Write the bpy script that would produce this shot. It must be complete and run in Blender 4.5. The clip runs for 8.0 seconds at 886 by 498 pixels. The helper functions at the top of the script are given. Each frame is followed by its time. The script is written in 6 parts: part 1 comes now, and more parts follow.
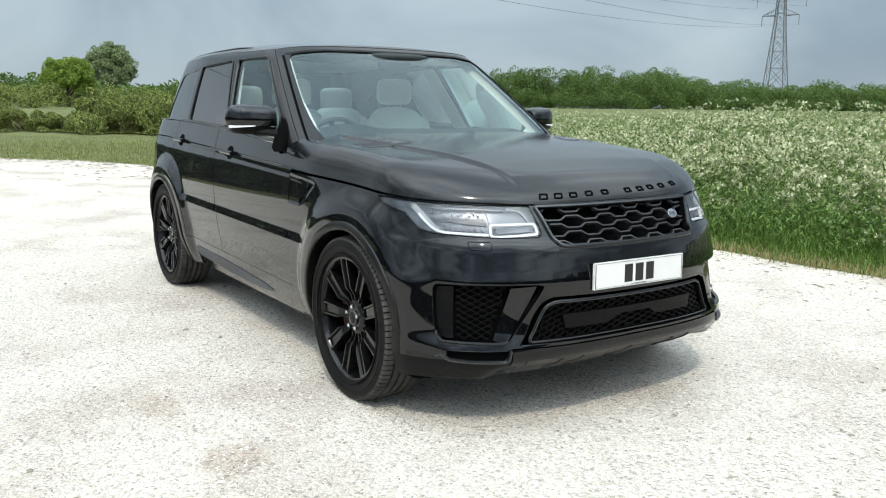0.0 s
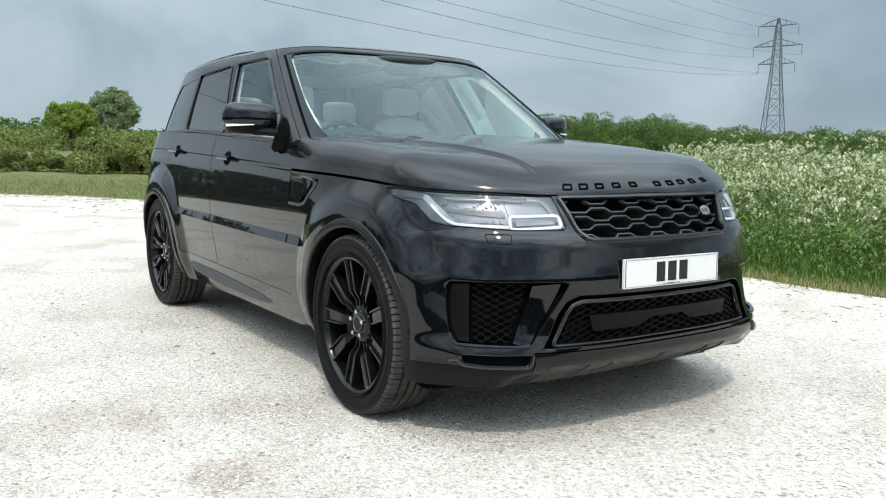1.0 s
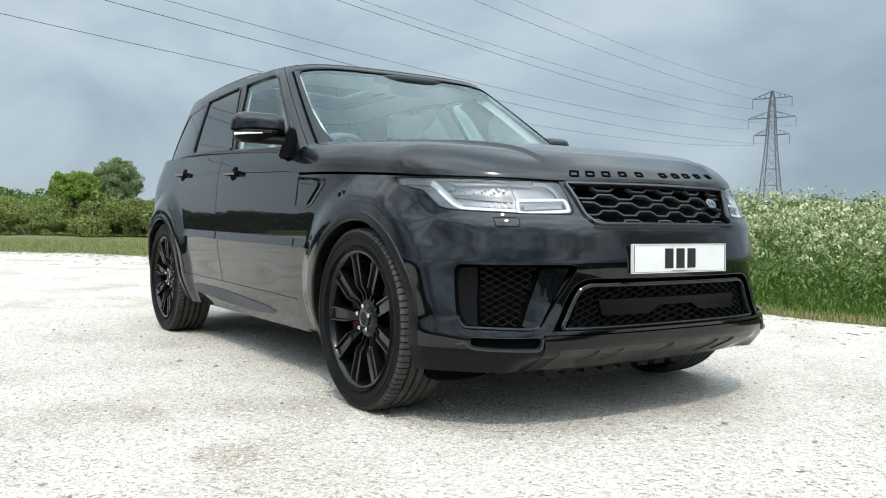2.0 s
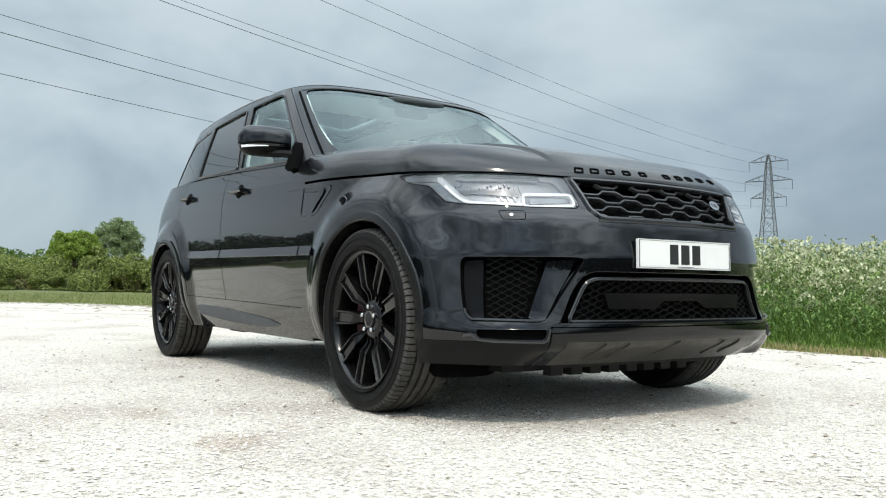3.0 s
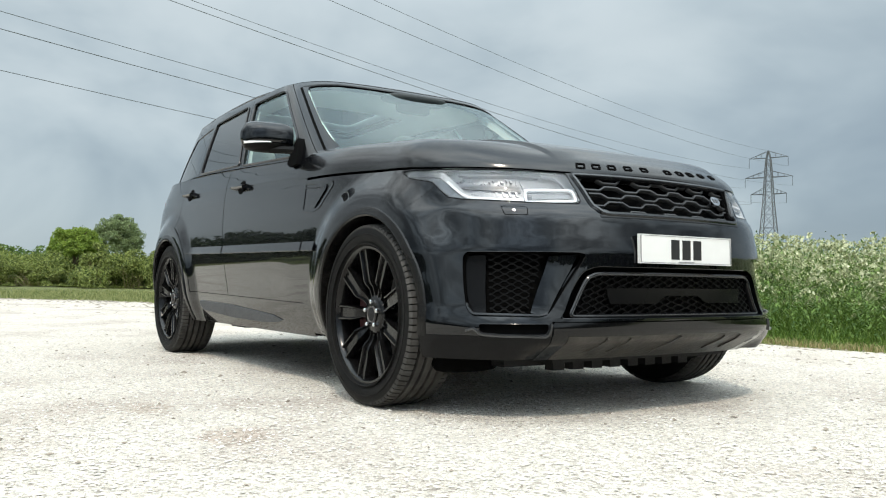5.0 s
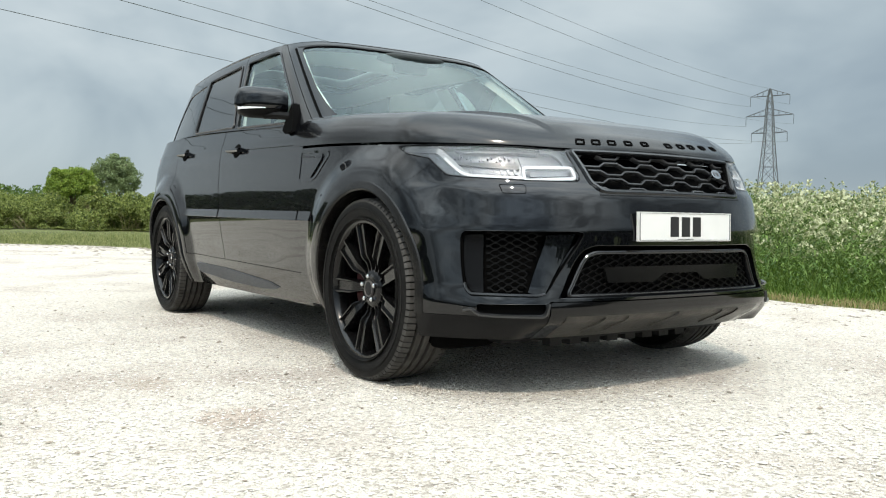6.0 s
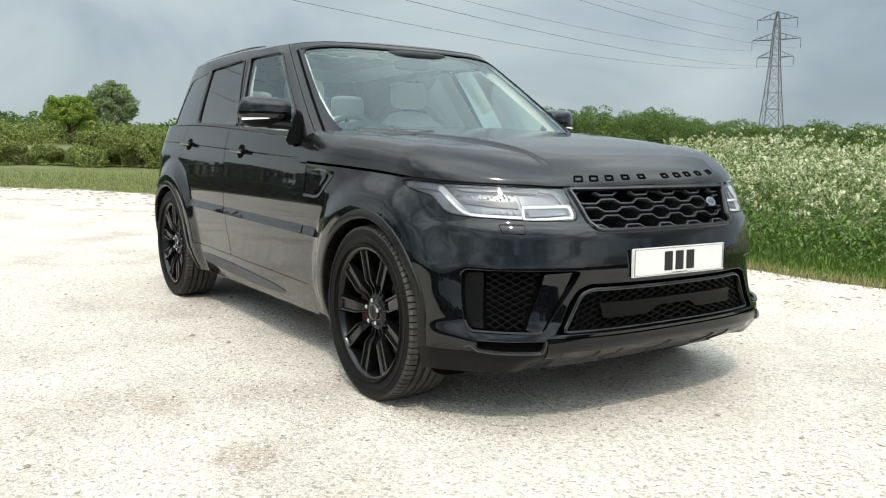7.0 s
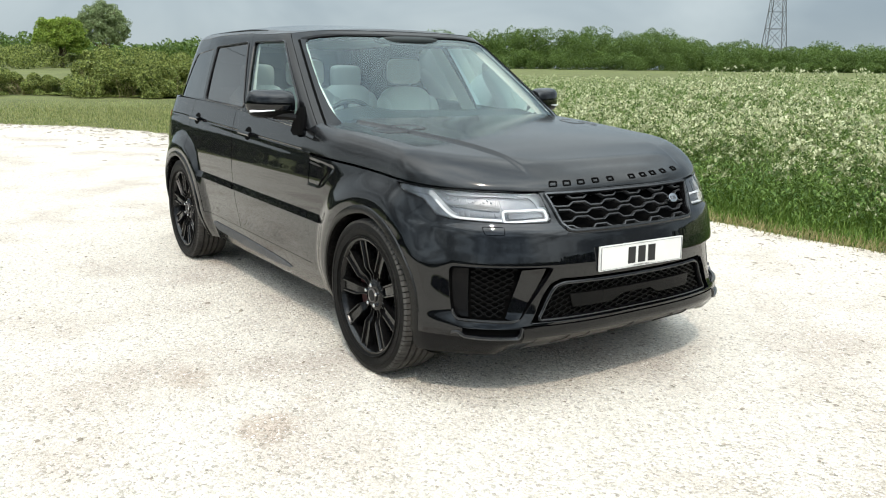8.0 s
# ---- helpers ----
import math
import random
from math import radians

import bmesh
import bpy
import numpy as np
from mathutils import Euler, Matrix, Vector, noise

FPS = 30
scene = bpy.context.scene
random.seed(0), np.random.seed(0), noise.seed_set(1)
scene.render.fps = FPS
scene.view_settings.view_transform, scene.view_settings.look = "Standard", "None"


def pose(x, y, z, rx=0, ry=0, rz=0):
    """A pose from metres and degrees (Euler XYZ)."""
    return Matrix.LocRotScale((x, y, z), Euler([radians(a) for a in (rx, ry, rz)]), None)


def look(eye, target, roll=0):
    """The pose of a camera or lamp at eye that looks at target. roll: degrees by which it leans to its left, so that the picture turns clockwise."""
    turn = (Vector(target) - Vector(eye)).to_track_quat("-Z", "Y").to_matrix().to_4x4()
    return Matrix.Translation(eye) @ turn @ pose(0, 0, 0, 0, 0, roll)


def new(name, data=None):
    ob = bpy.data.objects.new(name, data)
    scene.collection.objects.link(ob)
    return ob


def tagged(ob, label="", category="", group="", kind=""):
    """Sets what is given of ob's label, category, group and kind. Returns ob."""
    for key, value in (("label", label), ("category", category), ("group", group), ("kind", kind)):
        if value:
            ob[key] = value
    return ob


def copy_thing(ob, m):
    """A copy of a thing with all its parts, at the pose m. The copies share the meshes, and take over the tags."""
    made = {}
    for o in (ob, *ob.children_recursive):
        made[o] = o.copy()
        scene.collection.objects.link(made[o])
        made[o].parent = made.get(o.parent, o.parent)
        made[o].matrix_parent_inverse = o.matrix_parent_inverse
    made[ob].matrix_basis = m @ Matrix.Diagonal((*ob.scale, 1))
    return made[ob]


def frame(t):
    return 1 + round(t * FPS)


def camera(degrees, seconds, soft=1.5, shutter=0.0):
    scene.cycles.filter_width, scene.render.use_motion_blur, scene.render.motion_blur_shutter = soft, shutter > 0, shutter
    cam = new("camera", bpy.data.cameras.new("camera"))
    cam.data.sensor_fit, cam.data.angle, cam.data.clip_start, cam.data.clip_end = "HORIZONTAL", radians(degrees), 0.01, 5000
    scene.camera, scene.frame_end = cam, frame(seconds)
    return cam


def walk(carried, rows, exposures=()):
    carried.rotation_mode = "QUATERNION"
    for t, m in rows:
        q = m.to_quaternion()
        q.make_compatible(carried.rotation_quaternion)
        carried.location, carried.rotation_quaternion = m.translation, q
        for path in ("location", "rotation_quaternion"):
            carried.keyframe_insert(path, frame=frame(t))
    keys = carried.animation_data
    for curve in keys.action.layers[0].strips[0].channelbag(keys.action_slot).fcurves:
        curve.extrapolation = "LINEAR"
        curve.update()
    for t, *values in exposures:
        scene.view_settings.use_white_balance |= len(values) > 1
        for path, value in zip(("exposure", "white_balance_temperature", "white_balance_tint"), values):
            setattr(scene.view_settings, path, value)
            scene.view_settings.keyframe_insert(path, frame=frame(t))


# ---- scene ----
cam = camera(56.5, 8.0, 1.1)
PATH = [
    (0, (3.278, -2.635, 1.335), (1.64, -1.539, 0.995), 0.6),
    (0.5, (3.094, -2.539, 1.263), (1.451, -1.44, 0.958), 0.6),
    (1, (3.022, -2.528, 1.094), (1.371, -1.424, 0.863), 0.7),
    (1.5, (3.017, -2.541, 0.906), (1.36, -1.433, 0.751), 0.7),
    (2, (3.026, -2.561, 0.775), (1.363, -1.452, 0.714), 0.6),
    (2.2, (3.028, -2.568, 0.726), (1.366, -1.458, 0.705), 0.7),
    (3.3, (3.020, -2.587, 0.462), (1.357, -1.479, 0.562), 0.7),
    (3.5, (3.019, -2.585, 0.443), (1.357, -1.477, 0.540), 0.7),
    (4, (3.02, -2.597, 0.445), (1.359, -1.49, 0.564), 0.7),
    (4.2, (3.020, -2.600, 0.455), (1.360, -1.492, 0.576), 0.7),
    (5.3, (3.034, -2.602, 0.545), (1.371, -1.492, 0.590), 0.7),
    (5.5, (3.031, -2.6, 0.570), (1.368, -1.488, 0.585), 0.7),
    (6, (3.012, -2.587, 0.662), (1.352, -1.473, 0.595), 0.7),
    (6.5, (3.014, -2.59, 0.836), (1.359, -1.479, 0.684), 0.7),
    (7, (3.071, -2.638, 1.090), (1.423, -1.531, 0.844), 0.7),
    (7.5, (3.221, -2.733, 1.293), (1.588, -1.63, 0.950), 0.7),
    (8, (3.403, -2.824, 1.470), (1.786, -1.729, 1.039), 0.7),
]
walk(cam, [(t, look(eye, target, roll)) for t, eye, target, roll in PATH],
     [(0.0, 0.03, 6350, 10), (1.5, 0.03, 6250, 10), (3.5, 0.03, 6480, 10), (5.5, 0.04, 6600, 10), (7.0, 0.08, 6730, 11), (8.0, 0.12, 6680, 11)])


# ---------------------------------------------------------------- world, sun
SUN_DIR = Vector((0.66, -0.47, 1.0)).normalized()
sun_el = math.asin(SUN_DIR.z)
world = bpy.data.worlds.new("sky")
scene.world = world
world.use_nodes = True
wn, wl = world.node_tree.nodes, world.node_tree.links
wn.clear()


def wnode(kind, **kw):
    n = wn.new(kind)
    for k, v in kw.items():
        n.inputs[k].default_value = v
    return n


sky = wn.new("ShaderNodeTexSky")
sky.sky_type = "NISHITA"
sky.sun_disc = False
sky.sun_elevation = sun_el
sky.sun_rotation = math.atan2(SUN_DIR.x, SUN_DIR.y)
coord = wn.new("ShaderNodeTexCoord")
stretch = wn.new("ShaderNodeMapping")
stretch.inputs["Scale"].default_value = (1.0, 1.0, 1.9)
stretch.inputs["Location"].default_value = (3.1, 1.7, 0.2)
clouds = wnode("ShaderNodeTexNoise", Scale=1.9, Detail=5.0, Roughness=0.52, Distortion=0.6)
ramp = wn.new("ShaderNodeValToRGB")
ramp.color_ramp.interpolation = "B_SPLINE"
ramp.color_ramp.elements[0].position, ramp.color_ramp.elements[0].color = 0.32, (0.27, 0.35, 0.42, 1)
ramp.color_ramp.elements[1].position, ramp.color_ramp.elements[1].color = 0.68, (0.64, 0.73, 0.77, 1)
e = ramp.color_ramp.elements.new(0.50)
e.color = (0.46, 0.56, 0.615, 1)
dim = wnode("ShaderNodeVectorMath")
dim.operation = "SCALE"
dim.inputs["Scale"].default_value = 0.09
mix = wn.new("ShaderNodeMix")
mix.data_type = "RGBA"
mix.inputs["Factor"].default_value = 0.90
back = wnode("ShaderNodeBackground", Strength=1.0)
wout = wn.new("ShaderNodeOutputWorld")
wl.new(coord.outputs["Generated"], stretch.inputs["Vector"])
wl.new(stretch.outputs["Vector"], clouds.inputs["Vector"])
wl.new(sky.outputs["Color"], dim.inputs[0])
wl.new(dim.outputs["Vector"], mix.inputs["A"])
wl.new(ramp.outputs["Color"], mix.inputs["B"])
# heavier and thinner masses in the cloud cover: azimuth, elevation, how tight, how much;
# the last three, out of view, are added to dim or brighten the car's reflections
cover = clouds.outputs["Fac"]
for az, el, tight, much in ((119.0, 10.5, 0.980, -0.12), (141.0, 12.0, 0.955, 0.04), (171.0, 11.0, 0.965, 0.05), (328.0, 13.0, 0.90, -0.30), (6.0, 19.0, 0.94, 0.18), (214.0, 24.0, 0.87, 0.26)):
    a, h = radians(az), radians(el)
    aim = wn.new("ShaderNodeVectorMath")
    aim.operation = "DOT_PRODUCT"
    aim.inputs[1].default_value = (math.cos(a) * math.cos(h), math.sin(a) * math.cos(h), math.sin(h))
    lobe = wnode("ShaderNodeMapRange")
    lobe.interpolation_type = "SMOOTHSTEP"
    for k, v in (("From Min", tight), ("From Max", 1.0), ("To Min", 0.0), ("To Max", much)):
        lobe.inputs[k].default_value = v
    total = wn.new("ShaderNodeMath")
    total.operation = "ADD"
    wl.new(coord.outputs["Generated"], aim.inputs[0])
    wl.new(aim.outputs["Value"], lobe.inputs["Value"])
    wl.new(cover, total.inputs[0])
    wl.new(lobe.outputs["Result"], total.inputs[1])
    cover = total.outputs[0]
wl.new(cover, ramp.inputs["Fac"])
# towards the sun the cover breaks up into smaller clouds
broken = wnode("ShaderNodeTexNoise", Scale=3.6, Detail=4.0, Roughness=0.55, Distortion=0.5)
torn = wnode("ShaderNodeMapRange")
torn.interpolation_type = "SMOOTHSTEP"
for k, v in (("From Min", 0.36), ("From Max", 0.66), ("To Min", 0.48), ("To Max", 1.34)):
    torn.inputs[k].default_value = v
# the cloud cover is thinner and brighter overhead
sep = wn.new("ShaderNodeSeparateXYZ")
high = wnode("ShaderNodeMapRange")
high.interpolation_type = "SMOOTHSTEP"
for k, v in (("From Min", 0.28), ("From Max", 0.80), ("To Min", 1.0), ("To Max", 3.15)):
    high.inputs[k].default_value = v
lift = wn.new("ShaderNodeVectorMath")
lift.operation = "SCALE"
wl.new(coord.outputs["Generated"], sep.inputs[0])
wl.new(sep.outputs["Z"], high.inputs["Value"])
wl.new(mix.outputs["Result"], lift.inputs[0])
glow = wn.new("ShaderNodeVectorMath")
glow.operation = "DOT_PRODUCT"
glow.inputs[1].default_value = SUN_DIR
halo = wnode("ShaderNodeMapRange")
halo.interpolation_type = "SMOOTHSTEP"
for k, v in (("From Min", 0.35), ("From Max", 0.98), ("To Min", 1.0), ("To Max", 2.1)):
    halo.inputs[k].default_value = v
veil = wn.new("ShaderNodeMath")
veil.operation = "MULTIPLY"
wl.new(coord.outputs["Generated"], glow.inputs[0])
wl.new(glow.outputs["Value"], halo.inputs["Value"])
wl.new(high.outputs["Result"], veil.inputs[0])
wl.new(halo.outputs["Result"], veil.inputs[1])
where = wnode("ShaderNodeMapRange")
where.interpolation_type = "SMOOTHSTEP"
for k, v in (("From Min", -0.35), ("From Max", 0.25), ("To Min", 0.0), ("To Max", 1.0)):
    where.inputs[k].default_value = v
gaps = wn.new("ShaderNodeMix")
gaps.inputs["A"].default_value = 1.0
uneven = wn.new("ShaderNodeMath")
uneven.operation = "MULTIPLY"
wl.new(stretch.outputs["Vector"], broken.inputs["Vector"])
wl.new(broken.outputs["Fac"], torn.inputs["Value"])
wl.new(glow.outputs["Value"], where.inputs["Value"])
# but a thin even veil lies overhead
below = wnode("ShaderNodeMapRange")
below.interpolation_type = "SMOOTHSTEP"
for k, v in (("From Min", 0.50), ("From Max", 0.80), ("To Min", 1.0), ("To Max", 0.0)):
    below.inputs[k].default_value = v
both = wn.new("ShaderNodeMath")
both.operation = "MULTIPLY"
wl.new(sep.outputs["Z"], below.inputs["Value"])
wl.new(where.outputs["Result"], both.inputs[0])
wl.new(below.outputs["Result"], both.inputs[1])
wl.new(both.outputs[0], gaps.inputs["Factor"])
wl.new(torn.outputs["Result"], gaps.inputs["B"])
wl.new(veil.outputs[0], uneven.inputs[0])
wl.new(gaps.outputs["Result"], uneven.inputs[1])
wl.new(uneven.outputs[0], lift.inputs["Scale"])
# sunlit cloud is whiter than the grey-blue haze below it
white = wn.new("ShaderNodeMix")
white.data_type = "RGBA"
white.inputs["A"].default_value = (1, 1, 1, 1)
white.inputs["B"].default_value = (1.05, 1.0, 0.96, 1)
part_up = wnode("ShaderNodeMapRange")
for k, v in (("From Min", 1.0), ("From Max", 2.6), ("To Min", 0.0), ("To Max", 1.0)):
    part_up.inputs[k].default_value = v
warm = wn.new("ShaderNodeVectorMath")
warm.operation = "MULTIPLY"
wl.new(high.outputs["Result"], part_up.inputs["Value"])
wl.new(part_up.outputs["Result"], white.inputs["Factor"])
wl.new(lift.outputs["Vector"], warm.inputs[0])
wl.new(white.outputs["Result"], warm.inputs[1])
wl.new(warm.outputs["Vector"], back.inputs["Color"])
wl.new(back.outputs["Background"], wout.inputs["Surface"])
sun = new("sun", bpy.data.lights.new("sun", "SUN"))
sun.data.energy, sun.data.angle, sun.data.color = 2.08, radians(1.2), (1.0, 0.895, 0.755)
sun.matrix_world = look(SUN_DIR * 60, (0, 0, 0))


# ---------------------------------------------------------------- materials
def material(name, color, rough=0.5, metal=0.0, coat=0.0, grain=0.0, scale=30.0, bump=0.0, bump_scale=60.0, second=None, spec=0.5, trans=0.0, ior=1.45, emit=None, alpha=1.0):
    m = bpy.data.materials.new(name)
    m.use_nodes = True
    nt = m.node_tree
    b = nt.nodes["Principled BSDF"]
    b.inputs["Base Color"].default_value = (*color, 1)
    b.inputs["Roughness"].default_value = rough
    b.inputs["Metallic"].default_value = metal
    b.inputs["Coat Weight"].default_value = coat
    b.inputs["Coat Roughness"].default_value = 0.05
    b.inputs["Specular IOR Level"].default_value = spec
    b.inputs["Transmission Weight"].default_value = trans
    b.inputs["IOR"].default_value = ior
    if emit:
        b.inputs["Emission Color"].default_value = (*emit[:3], 1)
        b.inputs["Emission Strength"].default_value = emit[3]
    tc = nt.nodes.new("ShaderNodeTexCoord")
    if grain:
        n1 = nt.nodes.new("ShaderNodeTexNoise")
        n1.inputs["Scale"].default_value, n1.inputs["Detail"].default_value = scale, 4.0
        n2 = nt.nodes.new("ShaderNodeTexNoise")
        n2.inputs["Scale"].default_value, n2.inputs["Detail"].default_value = scale * 0.13, 3.0
        add = nt.nodes.new("ShaderNodeMath")
        add.operation = "MULTIPLY_ADD"
        add.inputs[1].default_value = 0.5
        half = nt.nodes.new("ShaderNodeMath")
        half.operation = "MULTIPLY"
        half.inputs[1].default_value = 0.5
        nt.links.new(tc.outputs["Object"], n1.inputs["Vector"])
        nt.links.new(tc.outputs["Object"], n2.inputs["Vector"])
        nt.links.new(n2.outputs["Fac"], half.inputs[0])
        nt.links.new(n1.outputs["Fac"], add.inputs[0])
        nt.links.new(half.outputs[0], add.inputs[2])
        rp = nt.nodes.new("ShaderNodeValToRGB")
        lo = tuple(c * (1 - grain) for c in color)
        hi = second or tuple(min(1, c * (1 + grain)) for c in color)
        rp.color_ramp.elements[0].position, rp.color_ramp.elements[0].color = 0.34, (*lo, 1)
        rp.color_ramp.elements[1].position, rp.color_ramp.elements[1].color = 0.66, (*hi, 1)
        nt.links.new(add.outputs[0], rp.inputs["Fac"])
        nt.links.new(rp.outputs["Color"], b.inputs["Base Color"])
    if bump:
        n3 = nt.nodes.new("ShaderNodeTexNoise")
        n3.inputs["Scale"].default_value, n3.inputs["Detail"].default_value = bump_scale, 3.0
        bp = nt.nodes.new("ShaderNodeBump")
        bp.inputs["Strength"].default_value, bp.inputs["Distance"].default_value = bump, 0.01
        nt.links.new(tc.outputs["Object"], n3.inputs["Vector"])
        nt.links.new(n3.outputs["Fac"], bp.inputs["Height"])
        nt.links.new(bp.outputs["Normal"], b.inputs["Normal"])
    return m


def leaf_material(name, dark, light, rough=0.55, trans=0.25):
    """Leaves that differ one from the next, a little light coming through."""
    m = bpy.data.materials.new(name)
    m.use_nodes = True
    nt = m.node_tree
    b = nt.nodes["Principled BSDF"]
    geo = nt.nodes.new("ShaderNodeNewGeometry")
    rp = nt.nodes.new("ShaderNodeValToRGB")
    rp.color_ramp.elements[0].color, rp.color_ramp.elements[1].color = (*dark, 1), (*light, 1)
    nt.links.new(geo.outputs["Random Per Island"], rp.inputs["Fac"])
    nt.links.new(rp.outputs["Color"], b.inputs["Base Color"])
    b.inputs["Roughness"].default_value = rough
    b.inputs["Specular IOR Level"].default_value = 0.3
    tl = nt.nodes.new("ShaderNodeBsdfTranslucent")
    nt.links.new(rp.outputs["Color"], tl.inputs["Color"])
    mx = nt.nodes.new("ShaderNodeMixShader")
    mx.inputs[0].default_value = trans
    out = nt.nodes["Material Output"]
    nt.links.new(b.outputs[0], mx.inputs[1])
    nt.links.new(tl.outputs[0], mx.inputs[2])
    nt.links.new(mx.outputs[0], out.inputs["Surface"])
    return m


STAINS = [((0.36, -1.63, 0), 0.16, (0.74, 0.68, 0.65)), ((0.18, -1.36, 0), 0.05, (0.80, 0.75, 0.72)), ((-0.35, -1.75, 0), 0.15, (0.86, 0.82, 0.79))]


def gravel_material():
    """Crushed pale limestone: chips of two sizes, dust between them, dull worn patches."""
    m = bpy.data.materials.new("limestone_gravel")
    m.use_nodes = True
    nt = m.node_tree
    nd, lk = nt.nodes, nt.links
    b = nd["Principled BSDF"]
    b.inputs["Roughness"].default_value = 0.9
    b.inputs["Specular IOR Level"].default_value = 0.2
    tc = nd.new("ShaderNodeTexCoord")
    warp = nd.new("ShaderNodeTexNoise")
    warp.inputs["Scale"].default_value = 40
    vec = nd.new("ShaderNodeVectorMath")
    vec.operation = "MULTIPLY_ADD"
    vec.inputs[1].default_value = (0.02, 0.02, 0.02)
    lk.new(tc.outputs["Object"], warp.inputs["Vector"])
    lk.new(warp.outputs["Color"], vec.inputs[0])
    lk.new(tc.outputs["Object"], vec.inputs[2])
    v1 = nd.new("ShaderNodeTexVoronoi")
    v1.inputs["Scale"].default_value = 78
    v2 = nd.new("ShaderNodeTexVoronoi")
    v2.inputs["Scale"].default_value = 220
    lk.new(vec.outputs[0], v1.inputs["Vector"])
    lk.new(vec.outputs[0], v2.inputs["Vector"])
    bw = nd.new("ShaderNodeSeparateColor")
    lk.new(v1.outputs["Color"], bw.inputs[0])
    chip = nd.new("ShaderNodeValToRGB")
    el = chip.color_ramp.elements
    el[0].position, el[0].color = 0.0, (0.36, 0.335, 0.30, 1)
    el[1].position, el[1].color = 1.0, (0.77, 0.735, 0.67, 1)
    for pos, col in ((0.08, (0.49, 0.46, 0.41)), (0.25, (0.605, 0.57, 0.515)), (0.55, (0.69, 0.655, 0.60))):
        x = el.new(pos)
        x.color = (*col, 1)
    lk.new(bw.outputs["Red"], chip.inputs["Fac"])
    big = nd.new("ShaderNodeTexNoise")
    big.inputs["Scale"].default_value, big.inputs["Detail"].default_value = 1.1, 7
    worn = nd.new("ShaderNodeValToRGB")
    worn.color_ramp.elements[0].position, worn.color_ramp.elements[0].color = 0.34, (0.78, 0.725, 0.69, 1)
    worn.color_ramp.elements[1].position, worn.color_ramp.elements[1].color = 0.50, (1, 0.972, 0.935, 1)
    lk.new(tc.outputs["Object"], big.inputs["Vector"])
    lk.new(big.outputs["Fac"], worn.inputs["Fac"])
    mul = nd.new("ShaderNodeMix")
    mul.data_type, mul.blend_type = "RGBA", "MULTIPLY"
    mul.inputs["Factor"].default_value = 1.0
    lk.new(chip.outputs["Color"], mul.inputs["A"])
    lk.new(worn.outputs["Color"], mul.inputs["B"])
    # fine grit, and two old damp stains beside the car
    grit = nd.new("ShaderNodeSeparateColor")
    lk.new(v2.outputs["Color"], grit.inputs[0])
    tone = nd.new("ShaderNodeMapRange")
    tone.inputs["To Min"].default_value, tone.inputs["To Max"].default_value = 0.80, 1.10
    lk.new(grit.outputs["Green"], tone.inputs["Value"])
    fine = nd.new("ShaderNodeVectorMath")
    fine.operation = "SCALE"
    lk.new(mul.outputs["Result"], fine.inputs[0])
    lk.new(tone.outputs["Result"], fine.inputs["Scale"])
    ragged = nd.new("ShaderNodeTexNoise")
    ragged.inputs["Scale"].default_value, ragged.inputs["Detail"].default_value = 9, 5
    lk.new(tc.outputs["Object"], ragged.inputs["Vector"])
    color = fine.outputs["Vector"]
    for place, reach, tint in STAINS:
        far = nd.new("ShaderNodeVectorMath")
        far.operation = "DISTANCE"
        far.inputs[1].default_value = place
        lk.new(tc.outputs["Object"], far.inputs[0])
        wob = nd.new("ShaderNodeMath")
        wob.operation = "MULTIPLY_ADD"
        wob.inputs[1].default_value = reach * 1.7
        lk.new(ragged.outputs["Fac"], wob.inputs[0])
        lk.new(far.outputs["Value"], wob.inputs[2])
        spot = nd.new("ShaderNodeMapRange")
        spot.interpolation_type = "SMOOTHSTEP"
        for k, v in (("From Min", reach * 1.2), ("From Max", reach * 2.1), ("To Min", 1.0), ("To Max", 0.0)):
            spot.inputs[k].default_value = v
        lk.new(wob.outputs[0], spot.inputs["Value"])
        soil = nd.new("ShaderNodeMix")
        soil.data_type, soil.blend_type = "RGBA", "MULTIPLY"
        soil.inputs["B"].default_value = (*tint, 1)
        lk.new(spot.outputs["Result"], soil.inputs["Factor"])
        lk.new(color, soil.inputs["A"])
        color = soil.outputs["Result"]
    lk.new(color, b.inputs["Base Color"])
    h = nd.new("ShaderNodeMath")
    h.operation = "MULTIPLY_ADD"
    h.inputs[1].default_value = 0.5
    lk.new(v2.outputs["Distance"], h.inputs[0])
    lk.new(v1.outputs["Distance"], h.inputs[2])
    bp = nd.new("ShaderNodeBump")
    bp.invert = True
    bp.inputs["Strength"].default_value, bp.inputs["Distance"].default_value = 0.8, 0.012
    lk.new(h.outputs[0], bp.inputs["Height"])
    lk.new(bp.outputs["Normal"], b.inputs["Normal"])
    return m


GRAVEL = gravel_material()
FIELD = material("field_turf", (0.10, 0.115, 0.034), 0.95, grain=0.4, scale=3.0, bump=0.6, bump_scale=25)
GRASS = leaf_material("grass_blades", (0.055, 0.125, 0.016), (0.21, 0.31, 0.065), trans=0.4)
ROUGH = leaf_material("rough_grass_blades", (0.10, 0.145, 0.038), (0.37, 0.37, 0.165), trans=0.4)
DRY_GRASS = leaf_material("dry_grass", (0.20, 0.18, 0.07), (0.40, 0.34, 0.17), trans=0.4)
WEED = leaf_material("hedge_parsley_leaf", (0.035, 0.075, 0.014), (0.21, 0.30, 0.085), trans=0.3)
WEED_LEAF = leaf_material("broad_weed_leaf", (0.045, 0.10, 0.018), (0.17, 0.27, 0.06), trans=0.35)
FLOWER = leaf_material("white_umbel", (0.30, 0.33, 0.16), (0.60, 0.61, 0.41), trans=0.3)
